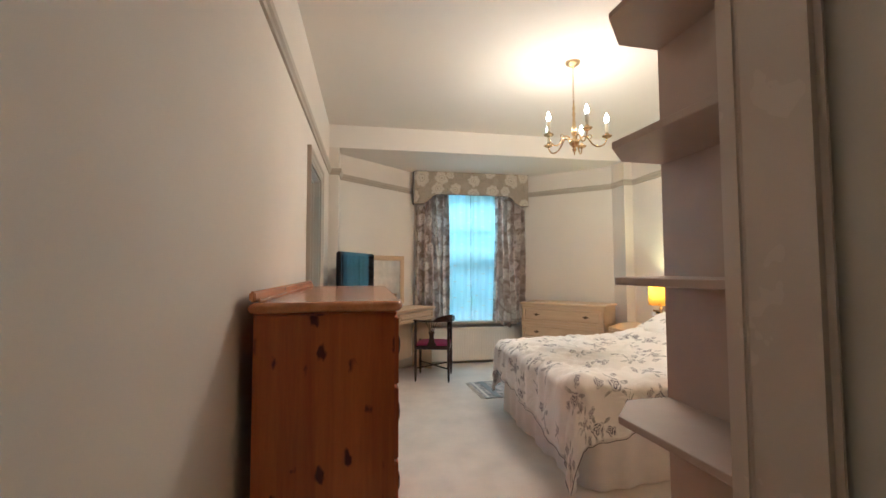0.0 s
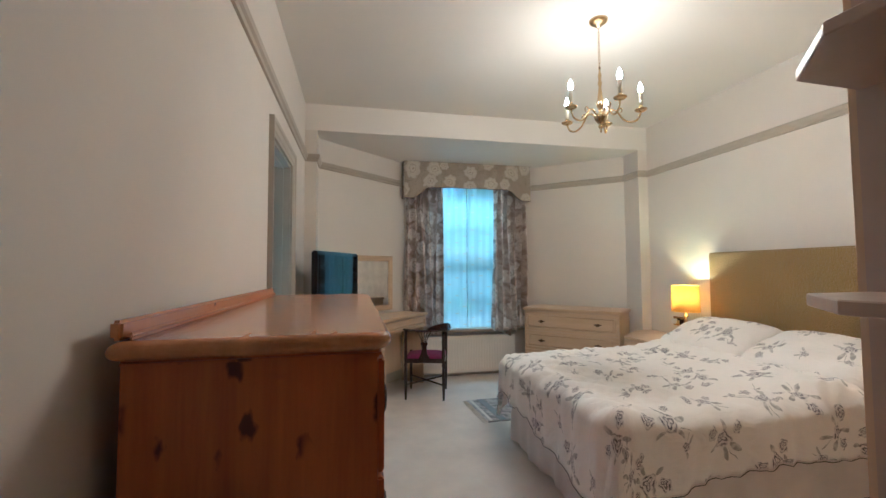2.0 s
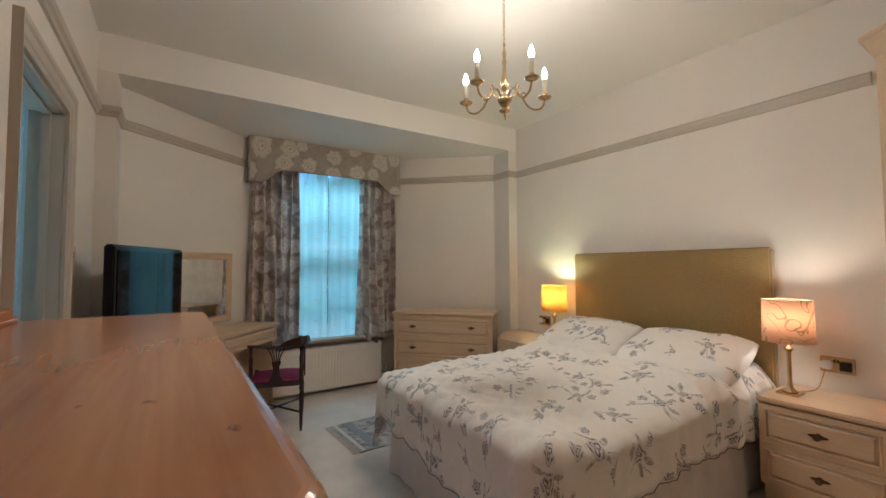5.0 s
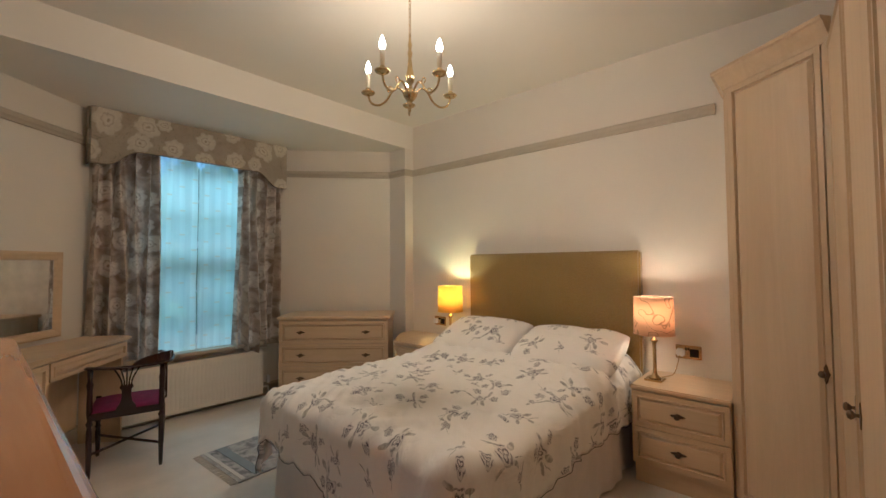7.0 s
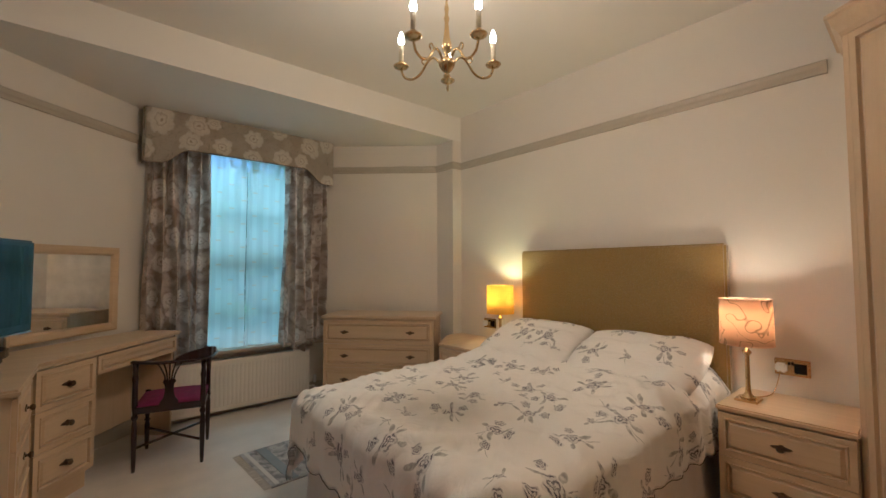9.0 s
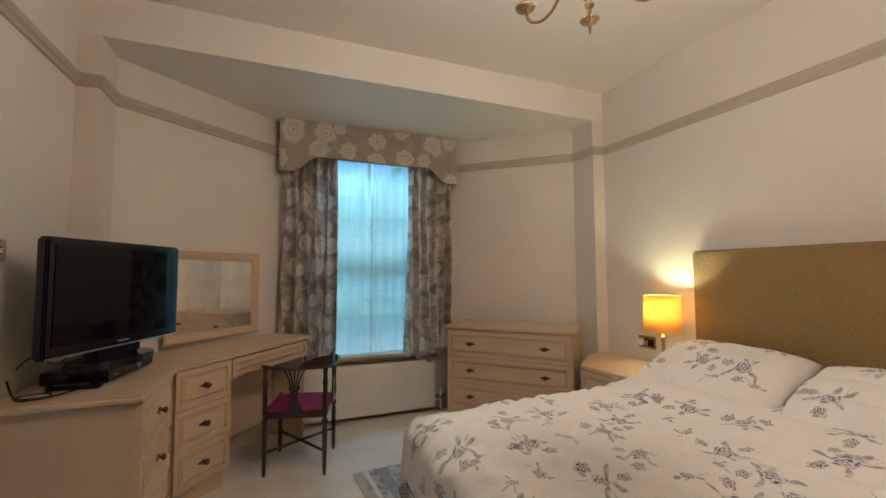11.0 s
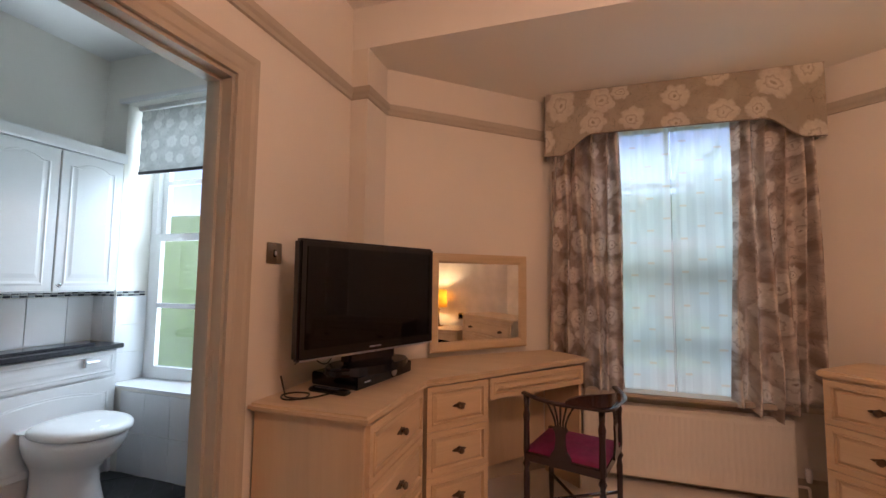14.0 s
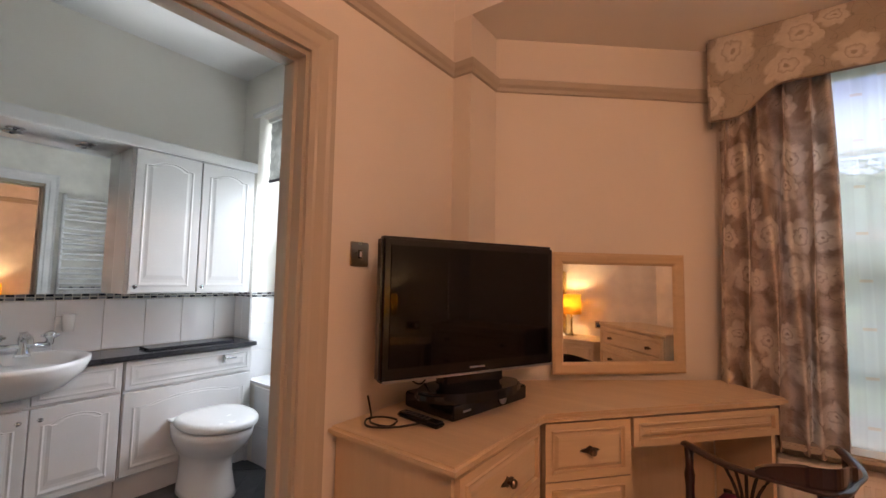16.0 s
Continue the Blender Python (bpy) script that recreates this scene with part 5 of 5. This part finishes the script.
bf = structure(part("floor_bath", boxed(-2.05, -0.021, 4.7, 7.60, -0.1, -0.004), SLATE))

w2 = structure(thing("window_2", "white painted casement window with glazing bars over the bathroom sill", "window"))
bm = bmesh.new()
FY = 7.35
box(bm, QX0, QX0 + 0.05, FY, FY + 0.07, QZ0, QZ1)
box(bm, QX1 - 0.05, QX1, FY, FY + 0.07, QZ0, QZ1)
for z0, z1 in ((QZ0, QZ0 + 0.05), (QZ1 - 0.05, QZ1)):
    box(bm, QX0 + 0.05, QX1 - 0.05, FY, FY + 0.07, z0, z1)
part("window_frame", bm, WHITE, w2)
a0, a1, mid = QX0 + 0.05, QX1 - 0.05, (QX0 + QX1) / 2
for nm, y, z0, z1 in (("lower_sash", FY + 0.0, QZ0 + 0.05, 1.53), ("upper_sash", FY + 0.036, 1.49, QZ1 - 0.05)):
    bm = bmesh.new()
    box(bm, a0, a0 + 0.05, y, y + 0.033, z0, z1)
    box(bm, a1 - 0.05, a1, y, y + 0.033, z0, z1)
    box(bm, a0 + 0.05, a1 - 0.05, y, y + 0.033, z0, z0 + 0.045)
    box(bm, a0 + 0.05, a1 - 0.05, y, y + 0.033, z1 - 0.05, z1)
    zm = (z0 + z1) / 2 - 0.02
    box(bm, mid - 0.014, mid + 0.014, y, y + 0.03, z0 + 0.045, z1 - 0.05)
    box(bm, a0 + 0.05, mid - 0.014, y, y + 0.03, zm - 0.016, zm + 0.016)
    box(bm, mid + 0.014, a1 - 0.05, y, y + 0.03, zm - 0.016, zm + 0.016)
    s = part(nm, bm, WHITE, w2)
    for xa, xb in ((a0 + 0.05, mid - 0.014), (mid + 0.014, a1 - 0.05)):
        for za, zb in ((z0 + 0.045, zm - 0.016), (zm + 0.016, z1 - 0.05)):
            p = part("pane", boxed(xa, xb, y + 0.014, y + 0.018, za, zb), GLASS, s)
            p.visible_shadow = False
part("window_sill", boxed(QX0, QX1, BYN - 0.012, FY, QZ0 + 0.001, QZ0 + 0.014), TILE, w2)
part("reveal_trim", boxed(QX0 - 0.05, QX1 + 0.03, BYN - 0.03, BYN - 0.001, QZ1, QZ1 + 0.03, bevel=0.004), WHITE, w2)

bd = thing("roller_blind", "pale grey printed fabric blind half lowered over the bathroom window", "blind")
bm = bmesh.new()
grid(bm, 2, 40, lambda u, v: (QX0 + 0.03 + (QX1 - QX0 - 0.06) * u, 7.215 + 0.0025 * math.sin(v * 2 * math.pi * 5), 2.37 - 0.43 * v), lambda u, v: (u * 1.0, v * 0.43))
part("fabric", bm, BLIND, bd, smooth=True)
part("bottom_bar", boxed(QX0 + 0.03, QX1 - 0.03, 7.207, 7.223, 1.925, 1.945, bevel=0.003), DARKGREY, bd)
part("headrail", boxed(QX0 + 0.02, QX1 - 0.02, 7.195, 7.245, 2.372, 2.398), WHITE, bd)

UX = -1.65


def arched_front(parent, y0, y1, z0, z1, arch=True, x=UX, name="door", mat=BATHDOOR, knob=None, topknob=False):
    """A white door facing the room with a raised field under a cathedral arch."""
    w, h = y1 - y0 - 0.004, z1 - z0 - 0.004
    d = part(name, boxed(0, w, -0.018, 0, 0, h, bevel=0.003, seg=1), mat, parent, m=pose(x, y0 + 0.002, z0 + 0.002, 0, 0, 90))
    rim = 0.055 if h > 0.3 else 0.035
    t0, t1 = rim, w - rim
    top = h - rim
    pts = [(t0, rim), (t1, rim)]
    if arch:
        up = min(0.03, h * 0.1)
        pts += [(t1, top - up)]
        for i in range(9):
            k = i / 8
            xx = t1 - (t1 - t0) * (0.12 + 0.76 * k)
            pts.append((xx, top - up + up * math.sin(math.pi * k) ** 0.7))
        pts += [(t0, top - up)]
    else:
        pts += [(t1, top), (t0, top)]
    cx, cz = sum(p[0] for p in pts) / len(pts), sum(p[1] for p in pts) / len(pts)
    bm = bmesh.new()
    sc = lambda k, y: [bm.verts.new((cx + (a - cx) * (1 - k / (t1 - t0) * 2), y, cz + (b - cz) * (1 - k / (top - rim) * 2))) for a, b in pts]
    rings = [sc(-0.014, -0.0182), sc(-0.006, -0.0215), sc(0.002, -0.0184), sc(0.012, -0.0186), sc(0.026, -0.0215)]
    for p, q in zip(rings, rings[1:]):
        for i in range(len(pts)):
            j = (i + 1) % len(pts)
            bm.faces.new((p[i], p[j], q[j], q[i]))
    bm.faces.new(rings[-1])
    part("field", bm, mat, d)
    if knob:
        ky = knob * w
        kz = h - 0.05 if topknob else 0.035
        bm = lathe(bmesh.new(), [(0.006, 0.0), (0.005, 0.008), (0.011, 0.013), (0.012, 0.018), (0.006, 0.023)], 12)
        bmesh.ops.rotate(bm, verts=bm.verts, cent=(0, 0, 0), matrix=Matrix.Rotation(radians(90), 3, "X"))
        part("knob", bm, CHROME, d, m=pose(ky, -0.018, kz), smooth=True)
    return d


vu = thing("vanity_unit", "white fitted basin unit with arched doors under a dark worktop", "bathroom cabinet")
part("carcass", boxed(BXW, UX - 0.001, 5.30, 6.395, 0.14, 0.775), BATHDOOR, vu)
part("plinth", boxed(BXW, UX - 0.04, 5.30, 6.395, 0.0, 0.139), BATHDOOR, vu)
for y0, y1, kn in ((5.32, 5.68, 0.1), (5.68, 6.035, 0.9), (6.035, 6.39, 0.1)):
    arched_front(vu, y0, y1, 0.15, 0.60, knob=kn, topknob=True)
    arched_front(vu, y0, y1, 0.61, 0.77, arch=False, name="false_drawer")
cu = thing("cistern_unit", "white fitted cistern housing with an arched panel behind the toilet", "bathroom cabinet")
part("carcass", boxed(BXW, UX - 0.001, 6.40, 7.12, 0.14, 0.775), BATHDOOR, cu)
part("plinth", boxed(BXW, UX - 0.04, 6.40, 7.12, 0.0, 0.139), BATHDOOR, cu)
arched_front(cu, 6.40, 7.115, 0.15, 0.60, name="lower_panel")
lv = arched_front(cu, 6.40, 7.115, 0.61, 0.77, arch=False, name="upper_panel")
bm = tube(bmesh.new(), [(0.52, -0.03, 0.10), (0.60, -0.032, 0.10)], 0.004, 8)
lathe(bm, [(0.014, 0.075), (0.014, 0.125)], 10, 0.52, -0.026)
part("flush_lever", bm, CHROME, lv)
part("end_filler", boxed(BXW, UX - 0.02, 7.121, 7.139, 0.0, 0.775), BATHDOOR, cu)
wk = thing("bathroom_worktop", "dark granite-look worktop running behind the basin and toilet", "worktop")
part("top", boxed(BXW + 0.001, -1.60, 6.20, 7.132, 0.776, 0.804, bevel=0.004), GRANITE, wk)
part("top_end", boxed(BXW + 0.001, -1.60, 5.30, 5.66, 0.776, 0.804, bevel=0.004), GRANITE, wk)
tr = thing("tray", "flat black slab lying on the dark worktop", "tray", pose(-1.83, 6.52, 0.805))
part("slab", boxed(0, 0.14, 0, 0.50, 0, 0.012, bevel=0.003), GRANITE, tr)

bs = thing("basin", "white ceramic semi-recessed basin with a rounded front", "basin", pose(-1.70, 5.95, 0))
bm = bmesh.new()
NS = 40


def basin_ring(rx, ry, z, cx=0.0):
    out = []
    for i in range(NS):
        a = 2 * math.pi * i / NS
        c, s = math.cos(a), math.sin(a)
        out.append(bm.verts.new((cx + rx * c if c > 0 else cx + min(rx, 0.2) * c, ry * s, z)))
    return out


rs = [basin_ring(0.12, 0.12, 0.66), basin_ring(0.24, 0.22, 0.70), basin_ring(0.33, 0.285, 0.77), basin_ring(0.36, 0.305, 0.815), basin_ring(0.36, 0.305, 0.835), basin_ring(0.345, 0.292, 0.838), basin_ring(0.30, 0.245, 0.825), basin_ring(0.24, 0.20, 0.76), basin_ring(0.12, 0.12, 0.72)]
for p, q in zip(rs, rs[1:]):
    for i in range(NS):
        bm.faces.new((p[i], p[(i + 1) % NS], q[(i + 1) % NS], q[i]))
bm.faces.new(rs[0])
bm.faces.new(rs[-1])
part("bowl", bm, CERAMIC, bs, smooth=True)
part("overflow", boxed(-0.165, -0.160, -0.012, 0.012, 0.775, 0.795, bevel=0.002), CHROME, bs)
tp = thing("basin_taps", "chrome mixer tap with two cross heads on the basin", "tap", pose(-1.80, 6.02, 0.83) @ Matrix.Scale(1.4, 4))
bm = lathe(bmesh.new(), [(0.024, 0.0), (0.020, 0.012), (0.015, 0.03), (0.017, 0.06), (0.010, 0.085)], 16)
tube(bm, [(0, -0.07, 0.035), (0, 0.07, 0.035)], 0.011, 10)
tube(bm, bend([(0.0, 0, 0.05), (0.04, 0, 0.075), (0.09, 0, 0.07), (0.115, 0, 0.05)], 6), 0.011, 10)
part("body", bm, CHROME, tp, smooth=True)
for s in (-1, 1):
    bm = lathe(bmesh.new(), [(0.010, 0.035), (0.012, 0.055), (0.020, 0.062), (0.018, 0.078), (0.006, 0.084)], 12, 0, s * 0.07)
    tube(bm, [(-0.026, s * 0.07, 0.068), (0.026, s * 0.07, 0.068)], 0.005, 8)
    tube(bm, [(0, s * 0.07 - 0.026, 0.068), (0, s * 0.07 + 0.026, 0.068)], 0.005, 8)
    part("tap_head", bm, CHROME, tp, smooth=True)

wc = thing("toilet", "white ceramic back-to-wall toilet with its lid down", "toilet", pose(-1.648, 6.785, 0))
bm = bmesh.new()


def pan_ring(x0, x1, ry, z):
    out = []
    cx, rx = x0 + (x1 - x0) * 0.45, (x1 - x0) * 0.55
    for i in range(36):
        a = 2 * math.pi * i / 36
        c, s = math.cos(a), math.sin(a)
        out.append(bm.verts.new((cx + (rx * c if c > 0 else (cx - x0) * math.copysign(abs(c) ** 0.6, c)), ry * math.copysign(abs(s) ** (1 if c > 0 else 0.7), s), z)))
    return out


rs = [pan_ring(0.0, 0.40, 0.135, 0.0), pan_ring(0.0, 0.385, 0.130, 0.03), pan_ring(0.0, 0.36, 0.118, 0.12), pan_ring(0.0, 0.355, 0.118, 0.20), pan_ring(0.0, 0.40, 0.140, 0.245), pan_ring(0.0, 0.47, 0.172, 0.30), pan_ring(0.0, 0.50, 0.187, 0.35), pan_ring(0.0, 0.508, 0.190, 0.40), pan_ring(0.0, 0.49, 0.175, 0.402)]
for p, q in zip(rs, rs[1:]):
    for i in range(36):
        bm.faces.new((p[i], p[(i + 1) % 36], q[(i + 1) % 36], q[i]))
bm.faces.new(rs[0])
bm.faces.new(rs[-1])
part("pan", bm, CERAMIC, wc, smooth=True)
bm = bmesh.new()
rs = [pan_ring(0.07, 0.518, 0.192, 0.404), pan_ring(0.065, 0.526, 0.198, 0.412), pan_ring(0.065, 0.526, 0.198, 0.430), pan_ring(0.070, 0.518, 0.192, 0.441), pan_ring(0.085, 0.49, 0.170, 0.449), pan_ring(0.14, 0.42, 0.11, 0.454)]
for p, q in zip(rs, rs[1:]):
    for i in range(36):
        bm.faces.new((p[i], p[(i + 1) % 36], q[(i + 1) % 36], q[i]))
bm.faces.new(rs[0])
bm.faces.new(rs[-1])
part("lid", bm, WHITE, wc, smooth=True)
part("hinge_block", boxed(0.002, 0.100, -0.165, 0.165, 0.404, 0.4105, bevel=0.002), WHITE, wc)

wc2 = thing("wall_cabinet", "white wall cupboard with two arched doors beside the bathroom mirror", "bathroom cabinet")
part("carcass", boxed(BXW + 0.001, -1.622, 6.38, 7.055, 1.135, 1.950), BATHDOOR, wc2)
arched_front(wc2, 6.372, 6.718, 1.14, 1.948, x=-1.62, knob=0.08)
arched_front(wc2, 6.722, 7.058, 1.14, 1.948, x=-1.62, knob=0.06)
part("side_strip", boxed(-1.805, -1.622, 6.360, 6.379, 1.135, 1.950), WHITE, wc2)
cn = thing("light_pelmet", "white cornice board with recessed downlights above the bathroom mirror", "pelmet")
part("board", boxed(BXW + 0.001, -1.595, 5.15, 7.065, 1.952, 1.975, bevel=0.003), BATHDOOR, cn)
part("edge", boxed(-1.595, -1.575, 5.15, 7.065, 1.948, 2.013, bevel=0.006), BATHDOOR, cn)
for y in (5.60, 5.92, 6.20):
    part("downlight", lathe(bmesh.new(), [(0.036, 1.9515), (0.036, 1.946), (0.026, 1.943), (0.022, 1.949)], 20, -1.76, y), CHROME, cn)
bmr = thing("bathroom_mirror", "large frameless mirror on a shallow white box over the basin", "mirror")
part("backing", boxed(BXW + 0.001, -1.812, 5.16, 6.355, 1.136, 1.949), WHITE, bmr)
part("glass", boxed(-1.811, -1.806, 5.16, 6.3585, 1.135, 1.949), MIRROR, bmr)
for y, z in ((5.20, 1.92), (6.31, 1.92)):
    part("mirror_clip", boxed(-1.8055, -1.802, y, y + 0.012, z, z + 0.012), CHROME, bmr)
tm = thing("tumbler_holder", "white wall-mounted tumbler in a holder under the mirror", "tumbler", pose(BXW + 0.012, 6.20, 0.93))
part("bracket", boxed(0.0, 0.03, -0.05, -0.02, 0.04, 0.08, bevel=0.004), WHITE, tm)
part("tumbler", lathe(bmesh.new(), [(0.024, 0.0), (0.030, 0.09), (0.027, 0.09), (0.022, 0.005)], 18, 0.045, 0.0), WHITE, tm, smooth=True)

tr2 = thing("towel_radiator", "white ladder towel radiator on the bathroom wall beside the door", "towel radiator", pose(-0.16, 6.45, 0.92))
for y in (0.0, 0.52):
    part("upright", tube(bmesh.new(), [(0, y, 0), (0, y, 0.98)], 0.014, 10), WHITE, tr2, smooth=True)
bm0 = tube(bmesh.new(), [(-0.012, 0, 0), (-0.012, 0.52, 0)], 0.010, 8)
bar = part("bar", bm0, WHITE, tr2, m=pose(0, 0, 0.03))
zz = 0.03
for k in range(21):
    zz += 0.043 if k % 7 else 0.075
    if zz < 0.96:
        reuse("bar", bar, tr2, pose(0, 0, zz))

# ---- outside ----
structure(part("ground", boxed(-90, 90, -60, 140, -0.9, -0.8), LAWN))


def leafy(name, label, x, y, h, w, seed, trunk=True):
    rng = random.Random(seed)
    t = thing(name, label, "tree", pose(x, y, -0.8), "trees beyond the lawn")
    if trunk:
        bm = tube(bmesh.new(), [(0, 0, 0), (0.05, 0.02, h * 0.3), (0.0, 0.08, h * 0.6), (0.1, 0.1, h * 0.85)], 0.2, 10, radii=[0.20, 0.15, 0.10, 0.03])
        for k in range(7):
            a = rng.uniform(0, 6.28)
            z = h * rng.uniform(0.3, 0.7)
            tube(bm, [(0, 0.04, z), (math.cos(a) * w * 0.25, math.sin(a) * w * 0.25, z + h * 0.1), (math.cos(a) * w * 0.42, math.sin(a) * w * 0.42, z + h * 0.16)], 0.05, 6, radii=[0.07, 0.04, 0.015])
        part("trunk", bm, BARK, t)
    vs, fs = [], []
    lumps = [(rng.gauss(0, w * 0.22), rng.gauss(0, w * 0.22), h * rng.uniform(0.25 if trunk else 0.1, 0.95), w * rng.uniform(0.12, 0.25)) for _ in range(26)]
    for _ in range(6500):
        lx, ly, lz, lr = lumps[rng.randrange(len(lumps))]
        d = Vector((rng.gauss(0, 1), rng.gauss(0, 1), rng.gauss(0, 0.8))).normalized() * lr * rng.uniform(0.6, 1.05)
        c = Vector((lx, ly, lz)) + d
        u = Vector((rng.gauss(0, 1), rng.gauss(0, 1), rng.gauss(0, 1))).normalized()
        v = u.cross(Vector((rng.gauss(0, 1), rng.gauss(0, 1), rng.gauss(0, 1)))).normalized()
        s = rng.uniform(0.07, 0.14)
        b = len(vs)
        vs += [c - u * s, c + v * s * 0.5, c + u * s, c - v * s * 0.5]
        fs.append((b, b + 1, b + 2, b + 3))
    me = bpy.data.meshes.new("crown")
    me.from_pydata([tuple(q) for q in vs], [], fs)
    me.materials.append(LEAF)
    ob = new("crown", me)
    ob.parent = t
    return t


bank = grid(bmesh.new(), 60, 24, lambda u, v: (-45 + 75 * u, 15 + 25 * v, -0.82 + 8.5 * (v * v * (3 - 2 * v)) + 0.25 * noise.noise(Vector((u * 9, v * 5, 0))) * v))
structure(part("ground_bank", bank, LAWN, smooth=True))
for i, (x, y, h, w) in enumerate(((4.6, 16.5, 3.4, 2.6), (6.5, 21, 6, 5), (-3.5, 33, 7, 6), (9, 24, 7, 7), (1.0, 30, 8, 8), (-12, 32, 7, 8), (-9, 40, 8, 9))):
    leafy("tree", "leafy green garden tree standing on the lawn", x, y, h, w, i)

# ---- tiles ----
TH, TWD = 0.145, 0.29
tile_me = {}


def tiles(parent, name, mat, origin, du, dv, w, h, nu, nv, gap, t, kinds=None):
    """Single tiles laid in a grid on the plane through origin."""
    du, dv = Vector(du), Vector(dv)
    nrm = du.cross(dv)
    m3 = Matrix((du, dv, nrm)).transposed()
    for i in range(nu):
        for j in range(nv):
            k = kinds((i, j)) if kinds else mat
            key = (round(w, 4), round(h, 4), k.name)
            if key not in tile_me:
                bm = boxed(gap / 2, w - gap / 2, gap / 2, h - gap / 2, 0, t, bevel=0.0012, seg=1)
                me = bpy.data.meshes.new(name)
                bm.to_mesh(me)
                bm.free()
                me.materials.append(k)
                tile_me[key] = me
            ob = new(name, tile_me[key])
            ob.parent = parent
            ob.matrix_basis = Matrix.Translation(Vector(origin) + du * w * i + dv * h * j) @ m3.to_4x4()


back = bpy.data.objects["wall_bath_west"]
north = bpy.data.objects["wall_bath_north"]
tiles(back, "tile", TILE, (BXW, 5.32, 0.806), (0, 1, 0), (0, 0, 1), 0.2085, 0.288, 9, 1, 0.003, 0.008)
mos = lambda ij: MOSAIC_D if (ij[0] + ij[1]) % 2 == 0 else MOSAIC_L
tiles(back, "mosaic_tile", MOSAIC_D, (BXW, 5.32, 1.0955), (0, 1, 0), (0, 0, 1), 0.0375, 0.0185, 50, 2, 0.006, 0.008, mos)
tiles(north, "tile", TILE, (-1.93, BYN, 0.806), (1, 0, 0), (0, 0, 1), 0.105, 0.288, 2, 1, 0.003, 0.006)
tiles(north, "mosaic_tile", MOSAIC_D, (-1.92, BYN, 1.0955), (1, 0, 0), (0, 0, 1), 0.0375, 0.0185, 5, 2, 0.006, 0.006, mos)
tiles(north, "tile", TILE, (-1.61, BYN, 0.005), (1, 0, 0), (0, 0, 1), 0.21, 0.250, 7, 2, 0.003, 0.006)
tiles(north, "mosaic_tile", MOSAIC_D, (QX0, BYN + 0.002, 1.0955), (0, 1, 0), (0, 0, 1), 0.0375, 0.0185, 5, 2, 0.006, 0.004, mos)
tiles(north, "tile", TILE, (QX0, BYN + 0.002, QZ0 + 0.016), (0, 1, 0), (0, 0, 1), 0.205, 0.1865, 1, 3, 0.003, 0.004)

part_wall = bpy.data.objects["wall_partition"]
tiles(part_wall, "mosaic_tile", MOSAIC_D, (-0.12, 7.12, 1.0955), (0, -1, 0), (0, 0, 1), 0.0375, 0.0185, 18, 2, 0.006, 0.006, mos)
tiles(part_wall, "tile", TILE, (-0.12, 7.12, 0.806), (0, -1, 0), (0, 0, 1), 0.2085, 0.288, 3, 1, 0.003, 0.006)

SW, SL = 0.105, 0.42
me = bpy.data.meshes.new("slate_plank")
bm = boxed(0.002, SL - 0.002, 0.002, SW - 0.002, -0.004, 0.003, bevel=0.001, seg=1)
bm.to_mesh(me)
bm.free()
me.materials.append(SLATE)
r2 = math.sqrt(0.5)
for i in range(-2, 16):
    for j in range(-3, 14):
        for flip in (0, 1):
            u, v = j * SW + i * SL * 1.0, -j * SW + i * 0.0
            px, py = -1.7 + (i * SL * 2 - j * SW * 0) * r2 * 0.5 + j * SW * r2, 6.3 + j * SW * r2 - i * SL * r2 * 0.0
            if flip:
                m = pose(px, py, 0, 0, 0, 45)
            else:
                m = pose(px + SW * r2, py + SW * r2 * 0, 0, 0, 0, 135)
            c = m @ Vector((SL / 2, SW / 2, 0))
            if i % 2 == 0 and -1.66 < c.x < -0.3 and 5.6 < c.y < 7.08:
                ob = new("slate_plank", me)
                ob.parent, ob.matrix_basis = bf, m
